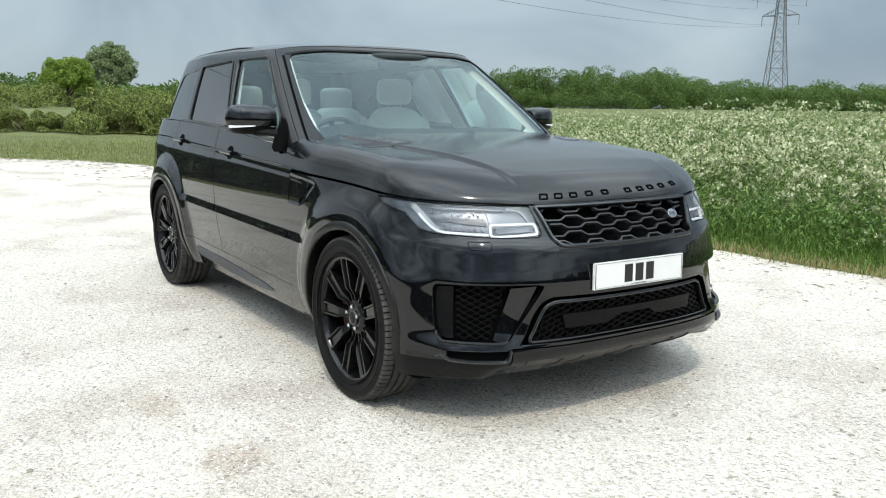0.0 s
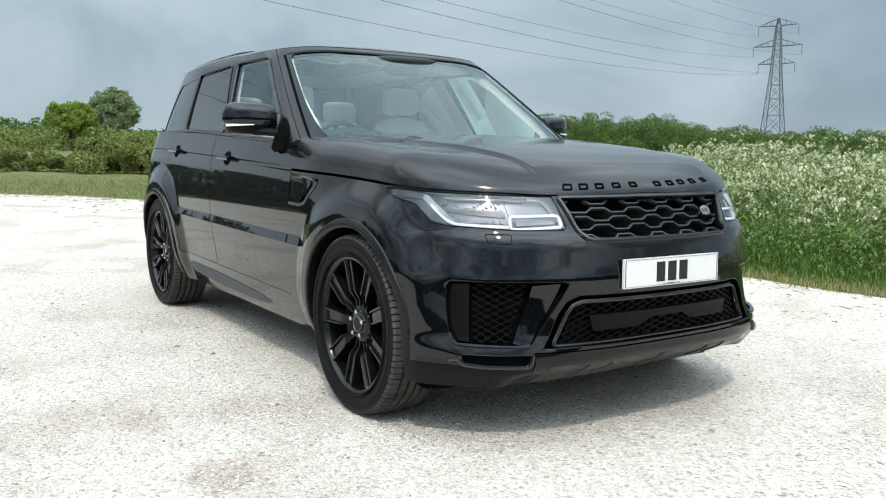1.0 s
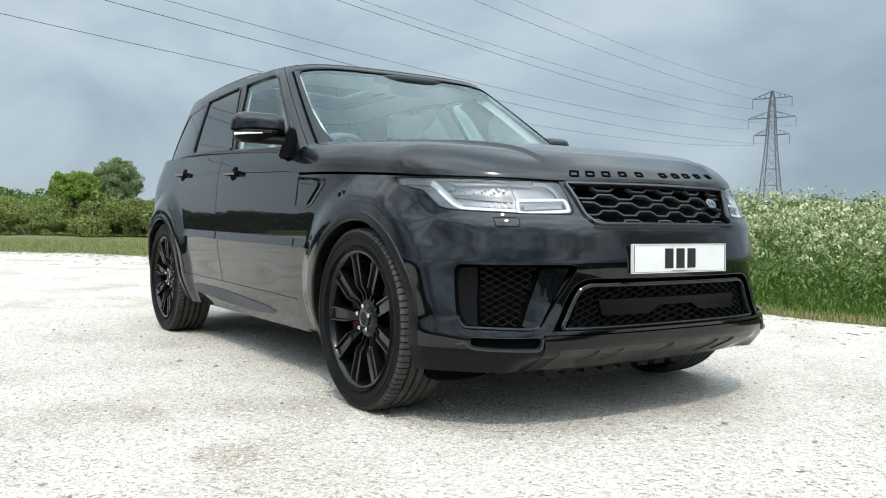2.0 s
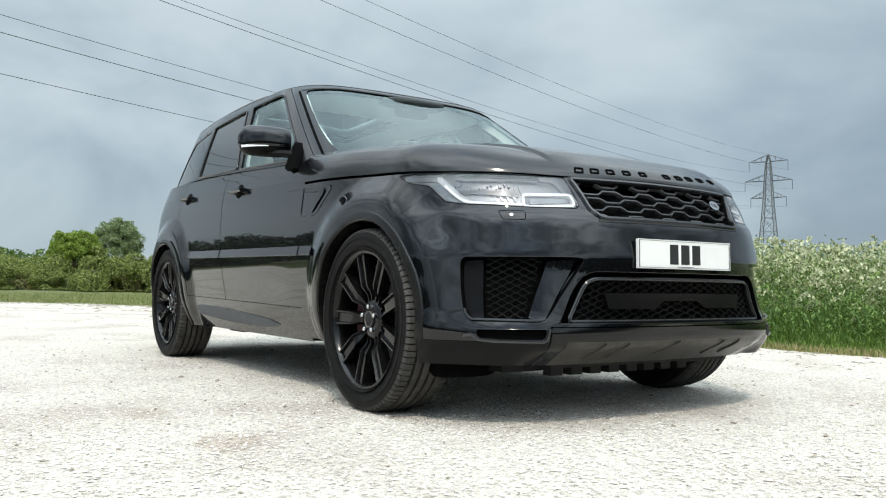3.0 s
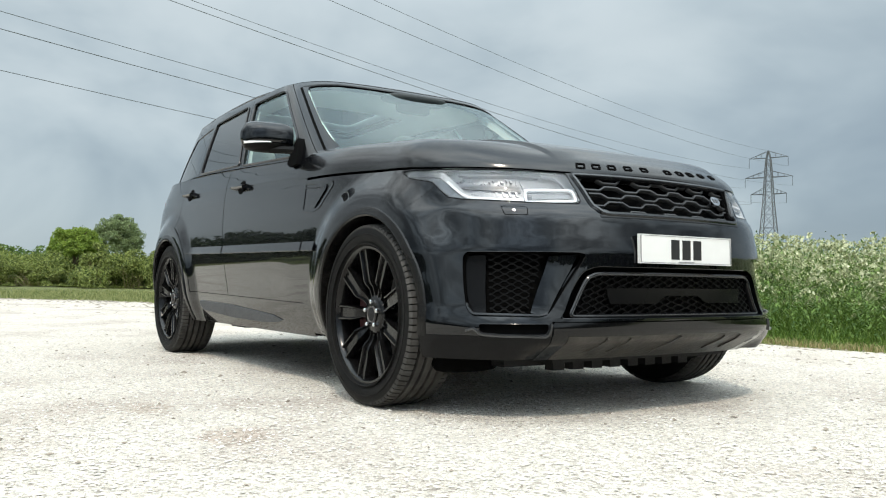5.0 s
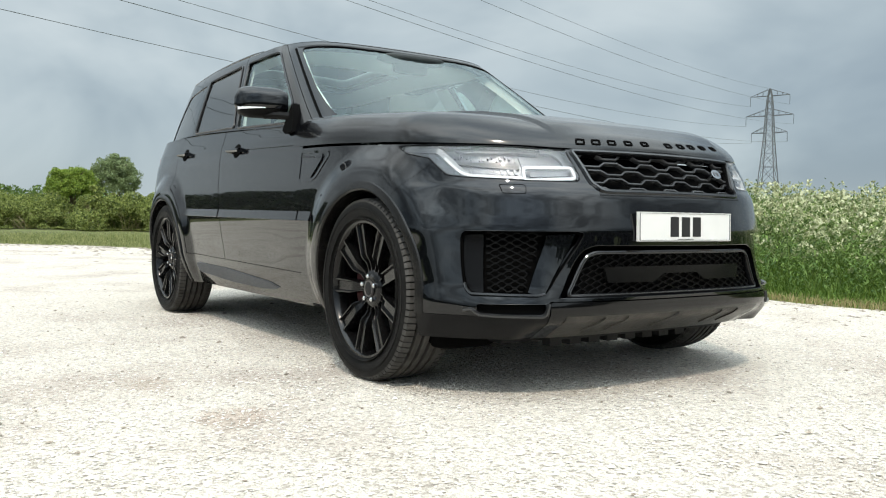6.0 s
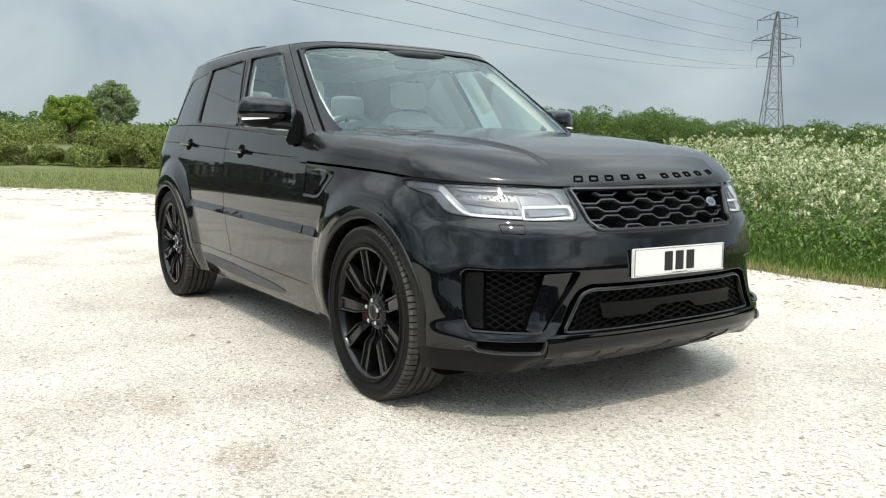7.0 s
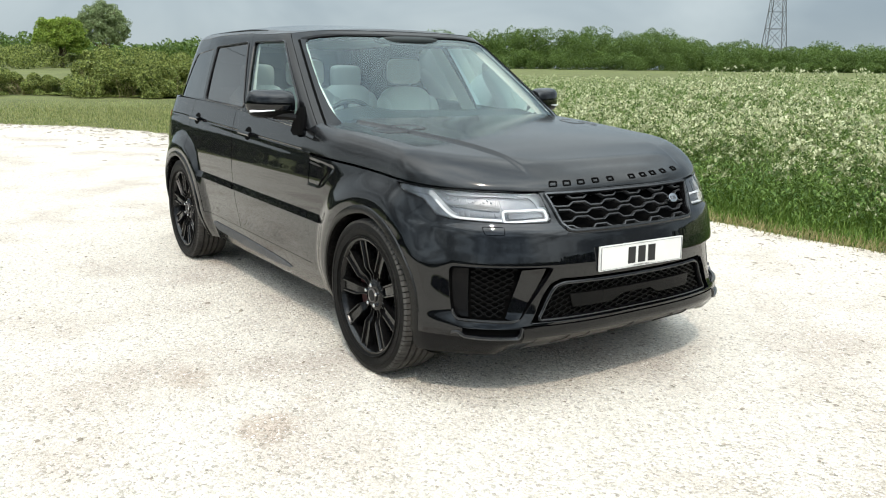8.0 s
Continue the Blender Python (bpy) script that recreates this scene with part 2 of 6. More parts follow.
BRAMBLE = leaf_material("bramble_leaf", (0.026, 0.054, 0.010), (0.34, 0.39, 0.11), trans=0.35)
TWIG = material("dry_twigs", (0.23, 0.19, 0.10), 0.9, grain=0.3, scale=20)
FRESH = leaf_material("fresh_leaf", (0.08, 0.14, 0.02), (0.31, 0.41, 0.07), trans=0.35)
WOODS = leaf_material("wood_leaf", (0.045, 0.088, 0.018), (0.14, 0.21, 0.048), trans=0.3)
HEDGE = leaf_material("dark_hedge_leaf", (0.014, 0.028, 0.010), (0.04, 0.06, 0.02), trans=0.15)
GREYLEAF = leaf_material("grey_green_leaf", (0.11, 0.15, 0.07), (0.29, 0.36, 0.17), trans=0.35)
BARK = material("bark", (0.11, 0.085, 0.06), 0.95, grain=0.4, scale=12, bump=0.6, bump_scale=30)
STEEL = material("galvanised_steel", (0.13, 0.14, 0.148), 0.6, 0.4, grain=0.15, scale=2)
CABLE = material("cable", (0.12, 0.13, 0.14), 0.6, 0.3)
STONE = leaf_material("limestone_chip", (0.46, 0.43, 0.385), (0.78, 0.75, 0.695), 0.9, 0.0)
DARK_STONE = material("grey_chip", (0.25, 0.215, 0.17), 0.9, grain=0.3, scale=8)


# ---------------------------------------------------------------- mesh helpers
def mesh_of(name, verts, faces, mat, smooth=False, sharp=None):
    me = bpy.data.meshes.new(name)
    verts = np.asarray(verts, float)
    if isinstance(faces, np.ndarray):
        k = faces.shape[1]
        me.vertices.add(len(verts))
        me.vertices.foreach_set("co", verts[:, :3].ravel())
        me.loops.add(faces.size)
        me.loops.foreach_set("vertex_index", faces.ravel())
        me.polygons.add(len(faces))
        me.polygons.foreach_set("loop_start", np.arange(0, faces.size, k))
        me.update(calc_edges=True)
    else:
        me.from_pydata([tuple(v[:3]) for v in verts], [], faces)
    me.materials.append(mat)
    me.polygons.foreach_set("use_smooth", np.full(len(me.polygons), bool(smooth)))
    if sharp:
        me.set_sharp_from_angle(angle=radians(sharp))
    me.update()
    return me


def part(name, geo, mat, parent=None, label="", smooth=True, sharp=35):
    ob = new(name, mesh_of(name, geo[0], geo[1], mat, smooth, sharp if smooth else None))
    ob.parent = parent
    if label:
        ob["label"] = label
    return ob


def join(*geos):
    V, F, k = [], [], 0
    for v, f in geos:
        v = np.asarray(v, float)[:, :3]
        V.append(v)
        F += [tuple(int(i) + k for i in q) for q in f]
        k += len(v)
    return np.vstack(V), F


def tube(path, r, n=5, taper=None):
    """A round bar along a path of points; taper: the radius at its end."""
    P = np.asarray(path, float)
    T = np.gradient(P, axis=0)
    T /= np.linalg.norm(T, axis=1)[:, None] + 1e-12
    ref = np.where(np.abs(T[:, 2:3]) > 0.9, [[1.0, 0, 0]], [[0, 0, 1.0]])
    A = np.cross(T, ref)
    A /= np.linalg.norm(A, axis=1)[:, None] + 1e-12
    B = np.cross(T, A)
    rad = np.linspace(r, taper if taper is not None else r, len(P))[:, None]
    V = np.concatenate([P + rad * (A * math.cos(2 * math.pi * i / n) + B * math.sin(2 * math.pi * i / n)) for i in range(n)], axis=1).reshape(-1, 3)
    F = [(i * n + j, i * n + (j + 1) % n, (i + 1) * n + (j + 1) % n, (i + 1) * n + j) for i in range(len(P) - 1) for j in range(n)]
    F += [tuple(range(n))[::-1], tuple(range((len(P) - 1) * n, len(P) * n))]
    return V, F


def box(x0, x1, y0, y1, z0, z1):
    V = [(x, y, z) for x in (x0, x1) for y in (y0, y1) for z in (z0, z1)]
    return np.array(V, float), [(0, 1, 3, 2), (4, 6, 7, 5), (0, 4, 5, 1), (2, 3, 7, 6), (0, 2, 6, 4), (1, 5, 7, 3)]


rng = np.random.default_rng(5)


def unit(n):
    v = rng.normal(size=(n, 3))
    return v / np.linalg.norm(v, axis=1)[:, None]


def leaf_quads(c, size, flat=0.0):
    """A pointed leaf at each centre, turned at random."""
    n = len(c)
    a = unit(n)
    a[:, 2] *= 1 - flat
    a /= np.linalg.norm(a, axis=1)[:, None]
    b = np.cross(a, unit(n))
    b /= np.linalg.norm(b, axis=1)[:, None]
    s = (size * rng.uniform(0.6, 1.3, n))[:, None] if np.ndim(size) == 0 else (size * rng.uniform(0.6, 1.3, n))[:, None]
    V = np.stack([c - a * s, c + b * s * 0.45, c + a * s, c - b * s * 0.45], 1).reshape(-1, 3)
    return V, np.arange(4 * n).reshape(n, 4)


def blades(base, height, width, lean=0.35):
    """Grass blades: tapered, leaning."""
    n = len(base)
    ang = rng.uniform(0, 2 * np.pi, n)
    d = np.stack([np.cos(ang), np.sin(ang), np.zeros(n)], 1)
    s = np.stack([-np.sin(ang), np.cos(ang), np.zeros(n)], 1) * width * 0.5
    h = (height * rng.uniform(0.45, 1.15, n))[:, None]
    up = np.array([0, 0, 1.0])
    k = rng.uniform(0.2, 1, n)[:, None] * lean
    mid = base + up * h * 0.55 + d * h * k * 0.3
    tip = base + up * h * (1 - 0.3 * k) + d * h * k
    V = np.stack([base - s, base + s, mid + s * 0.8, mid - s * 0.8, tip], 1).reshape(-1, 3)
    i = np.arange(n)[:, None] * 5
    F = np.concatenate([i + [0, 1, 2], i + [0, 2, 3], i + [3, 2, 4]], 0)
    return V, F


def joined(*geos):
    V, F, k = [], [], 0
    for v, f in geos:
        V.append(v)
        F.append(np.asarray(f) + k)
        k += len(v)
    return np.vstack(V), np.vstack(F)


def stuff(name, geo, mat, label, category):
    ob = new(name, mesh_of(name, geo[0], geo[1], mat))
    return tagged(ob, label, category, kind="stuff")


# ---------------------------------------------------------------- ground
EDGE = [(9.0, 4.5), (3.0, 4.25), (-0.3, 4.05), (-1.1, 3.97), (-1.8, 4.0), (-5.0, 3.85), (-10.0, 3.2), (-15.4, 2.15), (-18.0, 1.05), (-19.4, -0.35), (-21.5, -3.0), (-22.5, -10.0),
        (-16.0, -19.0), (0.0, -23.0), (12.0, -19.0), (14.0, -10.0), (13.5, 1.0), (11.0, 4.3)]


def edge_points():
    pts = []
    for (x0, y0), (x1, y1) in zip(EDGE, EDGE[1:] + EDGE[:1]):
        k = max(2, int(math.hypot(x1 - x0, y1 - y0) / 0.18))
        for i in range(k):
            x, y = x0 + (x1 - x0) * i / k, y0 + (y1 - y0) * i / k
            w = noise.noise((x * 0.9, y * 0.9, 0.0)) * 0.22 + noise.noise((x * 4, y * 4, 3.0)) * 0.08
            pts.append((x + w * 0.5, y + w))
    return np.array(pts)


RIM = edge_points()


def inside_yard(p):
    """Signed distance to the yard's rim: positive on the gravel."""
    q = np.array(EDGE, float)
    x, y = p[:, 0], p[:, 1]
    ins = np.zeros(len(p), bool)
    best = np.full(len(p), 1e9)
    for i in range(len(q)):
        a, b = q[i], q[(i + 1) % len(q)]
        hit = ((a[1] > y) != (b[1] > y)) & (x < (b[0] - a[0]) * (y - a[1]) / (b[1] - a[1] + 1e-12) + a[0])
        ins ^= hit
        ab = b - a
        t = np.clip(((p[:, :2] - a) @ ab) / (ab @ ab), 0, 1)
        best = np.minimum(best, np.linalg.norm(p[:, :2] - a - t[:, None] * ab, axis=1))
    return np.where(ins, best, -best)


def rise(p):
    """The field climbs gently away from the yard."""
    d = np.hypot(p[:, 0] - 3.0, p[:, 1] + 2.6)
    t = np.clip((d - 22.0) / 140.0, 0, 1)
    return 1.35 * t


def build_ground():
    # wide field, finer near the yard
    xs = np.r_[-3000, -1500, -700, -400, -250, np.arange(-160, 61, 4.0), 100, 300, 900, 3000]
    ys = np.r_[-3000, -900, -300, -100, np.arange(-60, 161, 4.0), 220, 300, 450, 700, 1500, 3000]
    X, Y = np.meshgrid(xs, ys, indexing="ij")
    P = np.stack([X.ravel(), Y.ravel(), np.full(X.size, -0.03)], 1)
    d = inside_yard(P)
    P[:, 2] += np.where(d > 0, -0.12, 0) + rise(P)
    n = len(ys)
    F = np.array([(i * n + j, (i + 1) * n + j, (i + 1) * n + j + 1, i * n + j + 1) for i in range(len(xs) - 1) for j in range(n - 1)])
    g = new("ground", mesh_of("ground", P, F, FIELD, True))
    tagged(g, "green farm field of short crop and rough turf", "ground", kind="structure")
    # gravel sheet: rings shrinking to the middle of the yard
    c = np.array([-0.5, -7.0])
    rings = [0.0, 0.12, 0.3, 0.5, 0.7, 0.85, 0.95, 0.985, 1.0]
    V, m = [], len(RIM)
    for r in rings[1:]:
        q = c + (RIM - c) * r
        V += [(x, y, 0.006 * noise.noise((x * 0.7, y * 0.7, 0)) - (0.02 if r == 1.0 else 0)) for x, y in q]
    V.append((c[0], c[1], 0))
    F = [((k) * m + i, k * m + (i + 1) % m, (k + 1) * m + (i + 1) % m, (k + 1) * m + i) for k in range(len(rings) - 2) for i in range(m)]
    F += [(len(V) - 1, (i + 1) % m, i) for i in range(m)]
    F = [q[::-1] for q in F]
    g = new("gravel_yard", mesh_of("gravel_yard", V, F, GRAVEL, True))
    tagged(g, "pale crushed limestone gravel yard, sunlit and dusty", "gravel", kind="structure")


build_ground()


def scatter(n, x0, x1, y0, y1):
    return np.stack([rng.uniform(x0, x1, n), rng.uniform(y0, y1, n), np.zeros(n)], 1)


def build_stones():
    """Loose chips, thicker in front of the car."""
    base = np.array([(1, 0, 0), (-1, 0, 0), (0, 1, 0), (0, -1, 0), (0, 0, 1), (0, 0, -1)], float)
    tri = np.array([(0, 2, 4), (2, 1, 4), (1, 3, 4), (3, 0, 4), (2, 0, 5), (1, 2, 5), (3, 1, 5), (0, 3, 5)])

    def chips(c, size):
        n = len(c)
        s = size * rng.lognormal(0, 0.35, n)
        V = base[None] * rng.uniform(0.55, 1.25, (n, 6, 1)) * s[:, None, None] * np.array([1, 0.75, 0.36])
        a = rng.uniform(0, 6.28, n)
        ca, sa = np.cos(a)[:, None], np.sin(a)[:, None]
        V = np.stack([V[..., 0] * ca - V[..., 1] * sa, V[..., 0] * sa + V[..., 1] * ca, V[..., 2]], -1)
        V += c[:, None] + np.array([0, 0, 0.003])
        return V.reshape(-1, 3), (np.arange(n)[:, None, None] * 6 + tri).reshape(-1, 3)

    near = np.vstack([scatter(52000, -3.5, 2.6, -3.2, 2.4), scatter(16000, -8, 1.5, -3.6, 3.8)])
    stuff("gravel_chips", chips(near, 0.0056), STONE, "loose pale limestone chips lying on the yard", "gravel")
    dark = np.vstack([scatter(500, -4, 2.6, -3.2, 3.5), scatter(500, -16, 0, -3, 3.4)])
    dark = dark[inside_yard(dark) > 0.1]
    rimmed = scatter(19000, -18, 3.2, -1, 4.3)
    d = inside_yard(rimmed)
    rimmed = rimmed[(d > 0.02) & (d < rng.exponential(0.35, len(d)))]
    stuff("grey_chips", chips(np.vstack([dark, rimmed]), 0.0105), DARK_STONE, "darker grey chips and clods on the gravel", "gravel")


build_stones()


def build_clods():
    """Dark crusts of soil and old leaves lying near the rim of the yard."""
    c = np.vstack([scatter(2600, -20, -9, -3, 3.4), scatter(420, -6, 3.0, 2.6, 4.2)])
    d = inside_yard(c)
    c = c[(d > 0.05) & (d < rng.exponential(0.95, len(d)))]
    V, F = [], []
    for x, y, _ in c:
        far = x < -6
        r = rng.uniform(0.03, 0.11) if far else rng.uniform(0.012, 0.035)
        k, a0, b = 7, rng.uniform(0, 6.28), len(V)
        ring = [(x + r * rng.uniform(0.6, 1.3) * math.cos(a0 + 6.283 * i / k), y + 0.55 * r * rng.uniform(0.6, 1.3) * math.sin(a0 + 6.283 * i / k), 0.004) for i in range(k)]
        V += ring + [(x, y, 0.10 * r + 0.008)]
        F += [(b + i, b + (i + 1) % k, b + k) for i in range(k)]
    stuff("soil_clods", (np.array(V), np.array(F)), DARK_STONE, "flat dark clods of soil near the grass", "soil")


build_clods()


# ---------------------------------------------------------------- grass and flowers
def build_grass():
    p = scatter(120000, -14, 3.2, 3.6, 6.2)
    d = -inside_yard(p) + 0.20 * np.array([noise.noise((x * 1.7, y * 1.7, 3)) for x, y, _ in p])
    p = p[(d > -0.10) & (rng.uniform(0, 1, len(p)) < np.clip(0.25 + d * 1.6, 0.12, 1))]
    d = -inside_yard(p)
    h = np.clip(0.035 + 0.27 * d, 0.03, 0.44)
    stuff("grass", blades(p + [0, 0, -0.02], h, 0.013, 0.7), GRASS, "lush green verge grass along the gravel", "grass")
    q = scatter(24000, -14, 3.2, 3.6, 4.6)
    d = -inside_yard(q)
    q = q[(d > -0.30 * rng.uniform(0, 1, len(q)) ** 2) & (d < 0.55)]
    stuff("dry_grass", blades(q + [0, 0, -0.01], 0.075, 0.007, 0.9), DRY_GRASS, "short yellowed grass at the gravel's edge", "grass")
    f = scatter(170000, -44, -13, -9, 12)
    d = -inside_yard(f)
    f = f[(d > -0.1)]
    hh = np.clip(0.05 + 0.025 * (-inside_yard(f)), 0.04, 0.15)
    stuff("rough_grass", blades(f + [0, 0, -0.03], hh, 0.022), ROUGH, "rough grass strip before the brambles", "grass")


build_grass()


def build_weeds():
    """Docks, nettles and cleavers standing in the verge: rosettes of broad drooping leaves."""
    c = scatter(2600, -11, 3.3, 4.0, 6.4)
    d = -inside_yard(c)
    c = c[(d > 0.30) & (d < 1.7) & (rng.uniform(0, 1, len(c)) < 0.75)]
    k, n = 12, len(c)
    ang = rng.uniform(0, 6.28, (n, k))
    rise_ = rng.uniform(0.04, 0.52, (n, k)) * rng.uniform(0.5, 1.15, (n, 1))
    reach = rng.uniform(0.03, 0.11, (n, k))
    out = np.stack([np.cos(ang), np.sin(ang), np.zeros_like(ang)], -1)
    base = c[:, None] + out * (reach * 0.3)[..., None] + np.stack([0 * ang, 0 * ang, rise_], -1)
    ln, wd = rng.uniform(0.04, 0.10, (n, k)), rng.uniform(0.006, 0.017, (n, k))
    across = np.stack([-np.sin(ang), np.cos(ang), np.zeros_like(ang)], -1) * wd[..., None]
    up = np.array([0, 0, 1.0])
    mid = base + out * (ln * 0.5)[..., None] + up * (ln * rng.uniform(0.1, 0.5, (n, k)))[..., None]
    tip = base + out * ln[..., None] + up * (ln * rng.uniform(-0.4, 0.35, (n, k)))[..., None]
    V = np.stack([base, mid - across, tip, mid + across], 2).reshape(-1, 3)
    stuff("verge_weeds", (V, np.arange(len(V)).reshape(-1, 4)), WEED_LEAF, "broad-leaved green weeds among the verge grass", "weeds")


build_weeds()


def umbel_plants(pos, height, petals, petal, umbels):
    """White umbels on branched stems with ferny leaves: flowers, greenery."""
    n = len(pos)
    hgt = height * np.where(rng.uniform(0, 1, n) < 0.65, rng.uniform(0.25, 0.9, n), rng.uniform(0.78, 1.12, n))
    lean = rng.normal(0, 0.09, (n, 2))
    top = pos + np.stack([lean[:, 0] * hgt, lean[:, 1] * hgt, hgt], 1)
    k = umbels
    off = rng.normal(0, 1, (n, k, 3)) * np.array([0.10, 0.10, 0.09])
    off[:, :, 2] = -np.abs(off[:, :, 2])
    head = (top[:, None] + off).reshape(-1, 3)
    m = len(head)
    # umbel of small petal clusters on a shallow dome
    ang = rng.uniform(0, 6.28, (m, petals))
    rad = np.sqrt(rng.uniform(0, 1, (m, petals))) * rng.uniform(0.6, 1.25, (m, 1)) * 0.048
    tilt = rng.normal(0, 0.5, (m, 1, 2))
    dx, dy = rad * np.cos(ang), rad * np.sin(ang)
    dz = 0.018 - rad * rad * 19 + dx * tilt[..., 0] + dy * tilt[..., 1]
    c = (head[:, None] + np.stack([dx, dy, dz], -1)).reshape(-1, 3)
    q = len(c)
    a = rng.uniform(0, 6.28, q)
    s = (petal * rng.uniform(0.7, 1.3, q))[:, None]
    ea = np.stack([np.cos(a), np.sin(a), rng.normal(0, 0.75, q)], 1) * s
    eb = np.stack([-np.sin(a), np.cos(a), rng.normal(0, 0.75, q)], 1) * s
    V = np.stack([c - ea, c - eb, c + ea, c + eb], 1).reshape(-1, 3)
    flowers = (V, np.arange(4 * q).reshape(q, 4))
    # stems as narrow blades from foot to fork and fork to heads
    fork = pos + (top - pos) * 0.62
    A = np.vstack([pos, np.repeat(fork, k, 0)])
    B = np.vstack([fork, head])
    w = np.r_[np.full(n, 0.005), np.full(m, 0.0022)][:, None]
    r = rng.uniform(0, 6.28, len(A))
    sd = np.stack([np.cos(r), np.sin(r), np.zeros(len(A))], 1) * w
    stems = (np.stack([A - sd, A + sd, B + sd * 0.6, B - sd * 0.6], 1).reshape(-1, 3), np.arange(4 * len(A)).reshape(-1, 4))
    lk = 80
    t = rng.uniform(0.03, 0.98, (n, lk, 1))
    lc = pos[:, None] + (top - pos)[:, None] * t + rng.normal(0, 0.12, (n, lk, 3)) * np.array([1, 1, 0.4])
    lc[..., 2] = np.maximum(lc[..., 2], 0.02)
    leaves = leaf_quads(lc.reshape(-1, 3), 0.022)
    return flowers, joined(stems, leaves)


def build_parsley():
    near = scatter(3300, -13, 3.5, 4.2, 9.0)
    near = near[(-inside_yard(near)) > 0.85 + 0.40 * rng.uniform(-1, 1, len(near))]
    mid = scatter(1800, -24, 2.0, 9.0, 15.5)
    far = scatter(2100, -36, -2.0, 15.5, 26.0)
    fl, gr = [], []
    for p, pe, sz, um in ((near, 16, 0.0140, 3), (mid, 9, 0.0155, 2), (far, 5, 0.016, 2)):
        dist = np.hypot(p[:, 0] - 3.0, p[:, 1] + 2.6)
        az = np.degrees(np.arctan2(p[:, 1] + 2.6, p[:, 0] - 3.0))
        # the stand is taller away from the mown verge and towards the pylon's side
        h = np.clip(0.80 + 0.062 * (dist - 7.0), 0.75, 1.42) * (1 - 0.22 * np.clip((az - 126.0) / 9.0, 0, 1)) + 0.14 * np.array([noise.noise((x * 0.5, y * 0.5, 7)) for x, y, _ in p])
        f, g = umbel_plants(p + [0, 0, -0.03], h, pe, sz, um)
        fl.append(f)
        gr.append(g)
    stuff("cow_parsley_flowers", joined(*fl), FLOWER, "white lacy umbels of cow parsley in full flower", "wildflowers")
    stuff("cow_parsley_stems", joined(*gr), WEED, "green stems and ferny leaves of cow parsley", "wildflowers")


build_parsley()


# ---------------------------------------------------------------- bushes, trees, woods
def polar(az, dist, z=0.0):
    """A place seen from the middle of the walk, by azimuth and distance."""
    a = radians(az)
    return np.array([3.0 + dist * math.cos(a), -2.6 + dist * math.sin(a), z + 1.35 * min(1.0, max(0.0, (dist - 22.0) / 140.0))])


def clump(c, r, n, size, squash=0.85, hollow=0.55):
    """Leaves in a lumpy crown: several overlapping balls, denser to the outside."""
    k = rng.integers(7, 11)
    cs = c + np.clip(rng.normal(0, 0.42, (k, 3)), -0.6, 0.6) * r * np.array([1, 1, 0.7])
    rs = np.min(r) * rng.uniform(0.35, 0.62, k)
    pick = rng.integers(0, k, n)
    rad = rng.uniform(hollow, 1.0, n)[:, None] * rs[pick][:, None]
    p = cs[pick] + unit(n) * rad * np.array([1, 1, squash])
    p[:, 2] = np.maximum(p[:, 2], 0.03)
    return leaf_quads(p, size)


def build_bush(az, dist, w, h, mat=None, label="", leaf=0.085, n=5600):
    root = tagged(new("bramble_bush"), label or "rounded bramble bush in pale green spring leaf on rough grass", "bush", "bramble bushes")
    c = polar(az, dist)
    root.location = c
    z = np.array([0, 0, h * 0.55])
    part("foliage", joined(clump(z, np.array([w, w, h]) * 0.62, n, leaf), clump(np.array([0, 0, h * 0.14]), np.array([w * 1.05, w * 1.05, h * 0.8]), int(n * 0.8), leaf)), mat or BRAMBLE, root, smooth=False)
    twigs = []
    for _ in range(48 if w > 1 else 14):
        a = rng.uniform(0, 6.28)
        e0 = np.array([math.cos(a), math.sin(a), 0]) * w * rng.uniform(0.1, 0.62)
        e1 = e0 + np.array([math.cos(a + rng.uniform(-1, 1)) * w * 0.22, math.sin(a + rng.uniform(-1, 1)) * w * 0.22, h * rng.uniform(0.25, 0.7)])
        twigs.append(tube([e0, (e0 + e1) / 2 + [0, 0, h * 0.12], e1], 0.010, 3, 0.004))
    part("stem", join(*twigs), TWIG, root, "dry brown stems", smooth=False)["kind"] = "stuff"
    return root


for az, dist, w, h in ((175.4, 39, 3.0, 1.0), (173.8, 39.5, 2.6, 0.95), (172.3, 39, 2.2, 0.8), (171.4, 41.5, 1.6, 0.6), (170.6, 42, 1.6, 0.5), (169.7, 41, 1.7, 0.65), (168.2, 37.5, 2.4, 1.35),
                       (166.9, 36.5, 2.6, 1.5), (165.4, 36.5, 2.6, 1.35), (164.0, 37, 2.8, 1.4), (177.0, 39, 3.0, 1.3), (162.4, 38, 3.0, 1.4)):
    build_bush(az, dist, w, h, leaf=0.046 if az < 169 else 0.040, n=17000 if az < 169 else 15000)
build_bush(168.9, 36.5, 0.7, 2.1, BRAMBLE, "slim pale-leaved sapling rising out of the brambles", 0.08, 900)


